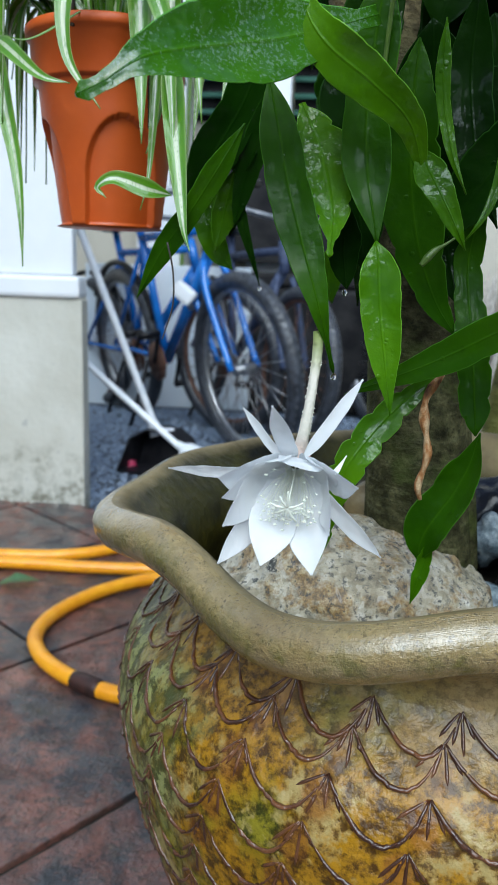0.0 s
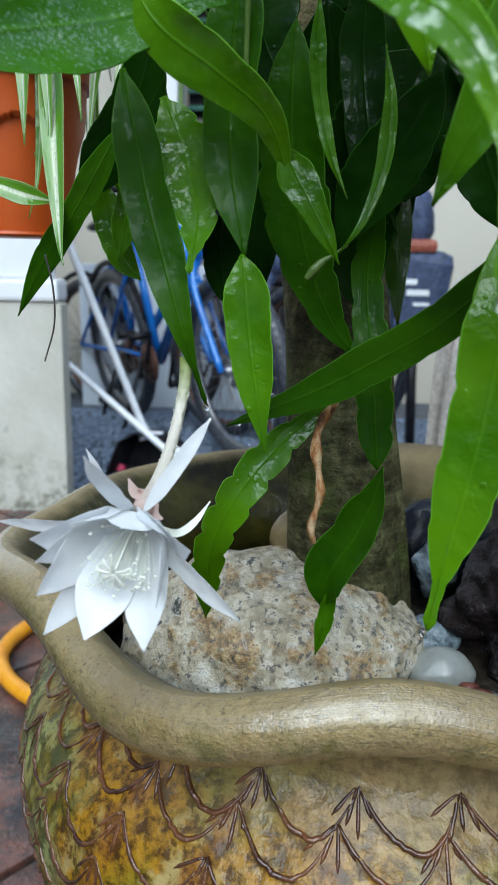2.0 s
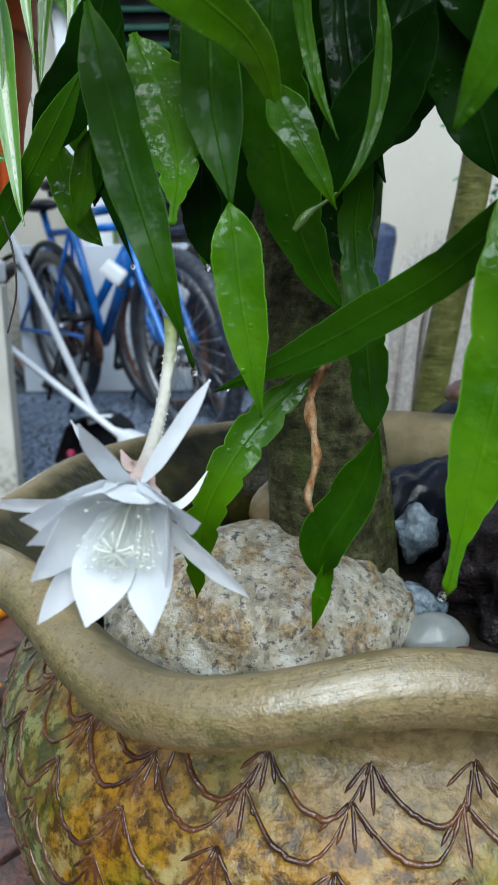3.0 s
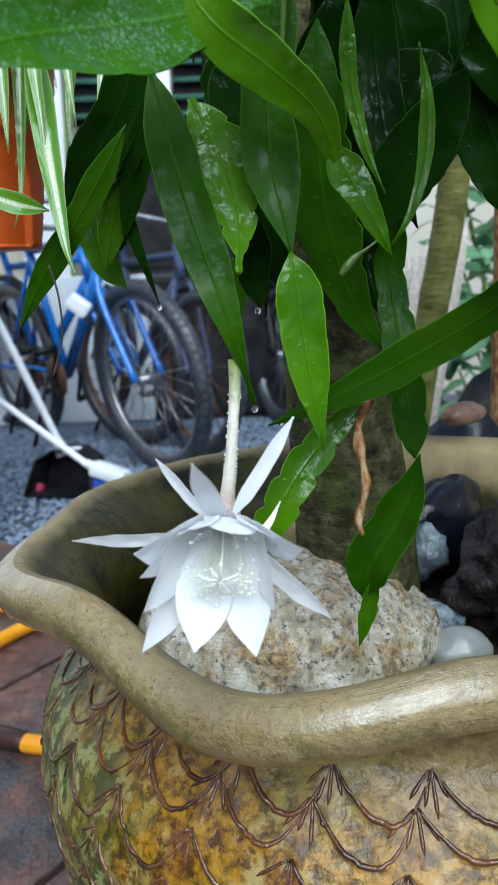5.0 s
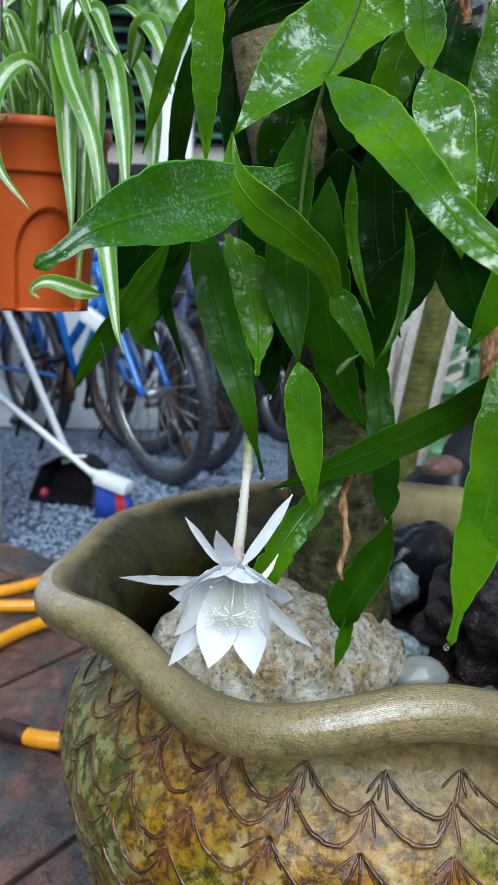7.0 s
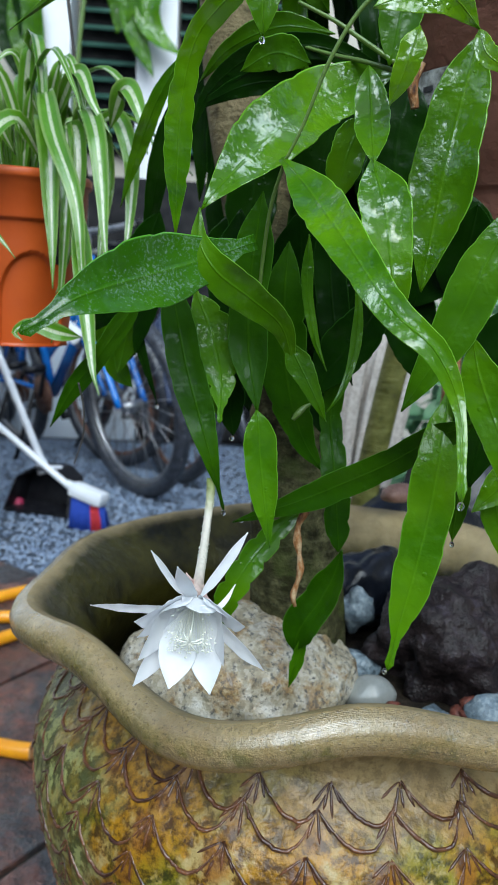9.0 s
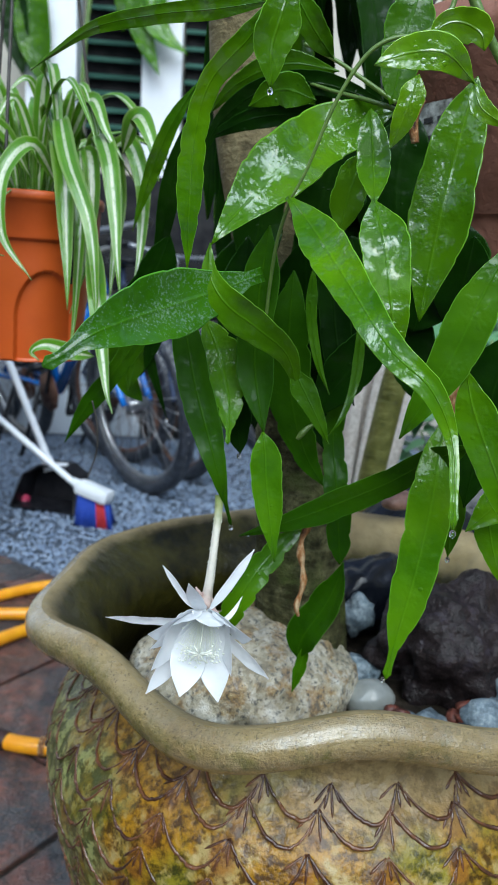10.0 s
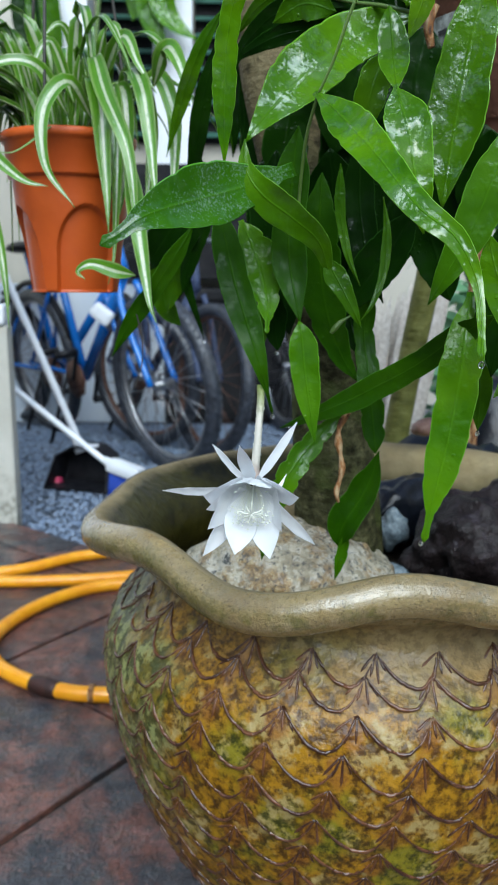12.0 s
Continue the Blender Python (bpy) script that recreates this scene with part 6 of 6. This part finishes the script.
    for x in (-0.02, -1.05):
        arc = [(x + (R + 0.03) * math.cos(a), 0, R + (R + 0.03) * math.sin(a)) for a in np.linspace(radians(35 if x > -0.5 else 20), radians(150), 16)]
        if x < -0.5:
            rod("mudguard", arc, 0.014, M_BLACK)
    b.matrix_world = m
    return b


def stand(x, y, turn, tip=0.0):
    return Matrix.Translation((x, y, -0.025)) @ Matrix.Rotation(radians(turn), 4, "Z") @ Matrix.Rotation(radians(tip), 4, "X")


bicycle("blue bicycle with black knobbly tyres, leaning in the yard", M_BLUE, M_STEEL, stand(-0.11, 3.09, -53, 7) @ Matrix.Scale(1.08, 4))
bicycle("rusty bicycle with dark frame behind a blue one", M_NAVY, M_RUST, stand(0.02, 3.33, -60, -4))
bicycle("blue bicycle parked at the back of the yard", M_BLUE, M_RUST, stand(-0.25, 3.60, -40, 5))
bicycle("black bicycle parked at the back of the yard", M_BLACK, M_STEEL, stand(0.42, 3.95, -70, -5))
# a reflective plastic piece, giving no light of its own
lamp = thing("plastic_reflector", "crumpled clear plastic reflector with a white body", "lamp")
part("lens", box_bm((0.085, 0.05, 0.06), (-0.36, 2.93, 0.615), 0.016, Matrix.Rotation(radians(38), 4, "Y")), M_WHITE, lamp)
part("bracket", tube_mesh("bracket", [(-0.36, 2.95, 0.60), (-0.35, 3.04, 0.56)], 0.012, 8), M_STEEL, lamp)


# ---- bag, boards and greenery ----
def bag():
    b = thing("bag", "navy cloth bag with rust-red strap and white marks", "bag", at=(0.55, 3.3, 0.2))
    part("body", box_bm((0.20, 0.16, 0.34), (0.55, 3.3, 0.62), 0.05, Matrix.Rotation(radians(8), 4, "Y")), M_NAVY, b)
    part("top", rock_bm((0.085, 0.07, 0.14), (0.50, 3.3, 0.90), 5, 0.12, 4), M_NAVY, b)
    part("strap", box_bm((0.19, 0.15, 0.05), (0.50, 3.29, 0.80), 0.02), M_REDBAND, b)
    part("leg", tube_mesh("leg", [(0.53, 3.3, 0.46), (0.55, 3.32, -0.02)], 0.02, 8), M_BLACK, b)
    for x, z, w, h in ((0.500, 0.668, 0.050, 0.020), (0.530, 0.628, 0.085, 0.022), (0.545, 0.585, 0.060, 0.012)):
        part("mark", box_bm((w, 0.004, h), (x, 3.217, z), 0.001), M_WHITE, b)


bag()
wall_box("board", -1.1, -0.22, 4.20, 4.24, -0.03, 0.72, M_BOARD, "pale board leaning behind the bicycles", "board")
wall_box("column", -0.86, -0.60, 4.35, 4.6, -0.03, 3.2, M_WHITE, "white column on the house wall", "column")
wall_box("column", -0.27, -0.06, 4.40, 4.6, -0.03, 3.2, M_WHITE, "white column beside a green louvred window", "column")


def louvre_window(x0, x1, z0, z1):
    w = thing("window_1", "green louvred window in the house wall", "window", at=(x0, 4.58, z0))
    w["kind"] = "structure"
    part("window_recess", box_bm((x1 - x0, 0.03, z1 - z0), ((x0 + x1) / 2, 4.585, (z0 + z1) / 2), 0.002), M_DARKBACK, w)
    k = int((z1 - z0) / 0.085)
    for i in range(k):
        part("slat", box_bm((x1 - x0, 0.06, 0.012), ((x0 + x1) / 2, 4.54, z0 + 0.04 + i * 0.085), 0.002, Matrix.Rotation(radians(28), 4, "X")), M_GREENSLAT, w)


louvre_window(-0.58, -0.28, 1.5, 2.6)
louvre_window(-0.05, 0.62, 1.5, 2.6)
wall_box("dark_stack", -0.5, 0.35, 4.3, 4.5, 0.75, 1.35, M_DARKBACK, "dark stacked lumber against the house wall", "lumber")
box = thing("storage_box", "dark storage box behind the bicycles", "box", at=(0.16, 4.35, -0.03))
part("body", box_bm((0.75, 0.35, 0.66), (0.16, 4.35, 0.30), 0.03), M_DARKBACK, box)
part("lid", box_bm((0.78, 0.37, 0.07), (0.16, 4.35, 0.668), 0.02), M_DARKBACK, box)


def dry_frond():
    f = thing("dry_frond", "pale dry palm frond leaning behind the planter", "frond", at=(0.40, 1.62, -0.03))
    rng = np.random.default_rng(4)
    for i in range(26):
        q = i / 25
        base = (0.37 + 0.05 * q, 1.60 + 0.02 * rng.uniform(-1, 1), -0.03)
        mid = (0.375 + 0.11 * q, 1.60 + 0.02 * math.sin(i), 0.42 + 0.03 * rng.uniform(-1, 1))
        top = (0.385 + 0.17 * q + rng.uniform(-0.004, 0.004), 1.60 + rng.uniform(-0.015, 0.015), 0.69 + 0.10 * q + rng.uniform(-0.015, 0.01))
        part("strip", blade_mesh("strip", [base, mid, top], 0.022, (0, -1, 0.1), rng.uniform(-22, 22), rng.uniform(-20, 20), (0.1, 0.15), 0, 5, 0.2, 0.001, 10, False, i), M_STRAW, f)


dry_frond()


def shrub(at, height, spread, count, seed, size):
    s = thing("shrub", "leafy green shrub behind the planter", "shrub", at=at)
    rng = np.random.default_rng(seed)
    leaves = []
    for i in range(9):
        a = rng.uniform(0, 6.28)
        tip = np.array((at[0] + spread * 0.6 * math.cos(a), at[1] + spread * 0.5 * math.sin(a), height * rng.uniform(0.6, 1.0)))
        part("branch", tube_mesh("branch", [at, (np.array(at) + tip) / 2 + np.array((0, 0, 0.06)), tip], [0.009, 0.006, 0.003], 6, 12), M_STEM, s)
    for i in range(count):
        p = np.array((at[0] + spread * 0.42 * min(1.3, max(-1.3, rng.normal())), at[1] + spread * 0.3 * min(1.3, max(-1.3, rng.normal())), rng.uniform(0.02, height)))
        d = unit(np.array((rng.normal(), rng.normal(), rng.uniform(-0.9, 0.4))))
        leaves.append(blade_mesh("l", [p, p + d * size * 0.5 + np.array((0, 0, size * 0.12)), p + d * size], size * rng.uniform(0.3, 0.5), (rng.normal() * 0.4, -0.6, 0.8), rng.uniform(-40, 40), 0, (0.4, 0.6), 0, 5, 0.15, 0.0006, 7, False, i))
    part("foliage", join_meshes("foliage", leaves), M_SHRUB, s)


shrub((0.82, 2.00, -0.03), 0.74, 0.24, 380, 9, 0.085)
shrub((1.02, 2.35, -0.03), 1.35, 0.5, 620, 3, 0.10)
shrub((1.55, 2.8, -0.03), 1.7, 0.7, 500, 5, 0.13)
vine = thing("climbing_vine", "broad-leaved vine climbing the house wall, yellow-green", "plant", at=(-0.6, 4.32, -0.03))
part("stem", tube_mesh("stem", [(-0.62, 4.33, -0.03), (-0.60, 4.32, 1.0), (-0.55, 4.32, 2.0), (-0.45, 4.32, 2.7)], 0.012, 6, 24), M_STEM, vine)
part("leaf", blade_mesh("leaf", [(-0.104, 4.300, 2.370), (-0.210, 4.300, 2.181), (-0.172, 4.300, 2.052), (-0.031, 4.300, 1.956)], 0.1320, (0, -0.9, 0.4), 0, 15, (0.4, 0.5), 0.0, 5, 0.15, 0.0014, 20, False, 0), M_LEAF_BRIGHT, vine)
part("leaf", blade_mesh("leaf", [(-0.272, 4.300, 2.357), (-0.294, 4.300, 2.148), (-0.247, 4.300, 1.994), (-0.171, 4.300, 1.844)], 0.1150, (0, -0.9, 0.4), 0, 15, (0.4, 0.5), 0.0, 5, 0.15, 0.0014, 20, False, 1), M_LEAF, vine)
part("leaf", blade_mesh("leaf", [(-0.799, 4.300, 2.314), (-0.812, 4.300, 2.056), (-0.784, 4.300, 1.874), (-0.756, 4.300, 1.742)], 0.1774, (0, -0.9, 0.4), 0, 15, (0.4, 0.5), 0.0, 5, 0.15, 0.0014, 20, False, 2), M_LEAF, vine)
part("leaf", blade_mesh("leaf", [(-0.908, 4.300, 2.305), (-0.896, 4.300, 1.997), (-0.855, 4.300, 1.789)], 0.1419, (0, -0.9, 0.4), 0, 15, (0.4, 0.5), 0.0, 5, 0.15, 0.0014, 20, False, 3), M_LEAF_SHADED, vine)
part("leaf", blade_mesh("leaf", [(-0.398, 4.300, 2.372), (-0.338, 4.300, 2.197), (-0.362, 4.300, 2.038)], 0.1420, (0, -0.9, 0.4), 0, 15, (0.4, 0.5), 0.0, 5, 0.15, 0.0014, 20, False, 4), M_LEAF, vine)
scrap = part("plastic_scrap", rock_bm((0.03, 0.02, 0.018), (-0.545, 2.86, -0.01), 7, 0.5, 3), M_PINK)
tagged(scrap, "crumpled pink plastic scrap on the gravel", "scrap")
fallen = part("fallen_leaf", blade_mesh("fallen_leaf", [(-0.56, 1.70, 0.004), (-0.52, 1.711, 0.012), (-0.48, 1.73, 0.006)], 0.05, (0, 0, 1), 0, 0, (0.4, 0.6), 0.05), M_SHRUB)
tagged(fallen, "fallen green leaf on the wet tiles", "leaf")


# ---- terrace tiles ----
def terrace():
    ta, tb = Vector((0.636, 0.772, 0)), Vector((0.772, -0.636, 0))
    top = 1.433
    bm = bmesh.new()
    c = [ta * (top + 0.002) + tb * 1.344, ta * (top + 0.002) - tb * 2.436, ta * -2.07 - tb * 2.436, ta * -2.07 + tb * 1.344]
    up = [bm.verts.new((p.x, p.y, -0.008)) for p in c]
    low = [bm.verts.new((p.x, p.y, -0.06)) for p in c]
    bm.faces.new(up)
    for i in range(4):
        bm.faces.new((up[i], low[i], low[(i + 1) % 4], up[(i + 1) % 4]))
    bmesh.ops.recalc_face_normals(bm, faces=bm.faces)
    slab = part("pavement", bm, M_JOINT)
    tagged(slab, "terrace of wet reddish terracotta tiles", "pavement", kind="structure")
    size = 0.42
    tile = box_bm((size - 0.009, size - 0.009, 0.02), (0, 0, -0.01), 0.003)
    me = bpy.data.meshes.new("tile")
    tile.to_mesh(me)
    tile.free()
    me.materials.append(M_TILE)
    tile = box_bm((0.143 - 0.009, size - 0.009, 0.02), (0, 0, -0.01), 0.003)
    edge_me = bpy.data.meshes.new("tile")
    tile.to_mesh(edge_me)
    tile.free()
    edge_me.materials.append(M_TILE)
    ang = math.atan2(ta.y, ta.x)
    rng = np.random.default_rng(8)
    for i in range(9):
        for j in range(-4, 5):
            p = ta * (1.29 - size * (i - 0.5)) + tb * (-0.756 + size * (j + 0.5))
            if i == 0:
                p = ta * (1.29 + 0.0715) + tb * (-0.756 + size * (j + 0.5))
            ob = new("tile", edge_me if i == 0 else me)
            ob.parent = slab
            ob.matrix_local = Matrix.Translation((p.x, p.y, rng.uniform(-0.0015, 0.001))) @ Matrix.Rotation(ang, 4, "Z") @ Matrix.Rotation(rng.uniform(-0.004, 0.004), 4, "X")


terrace()
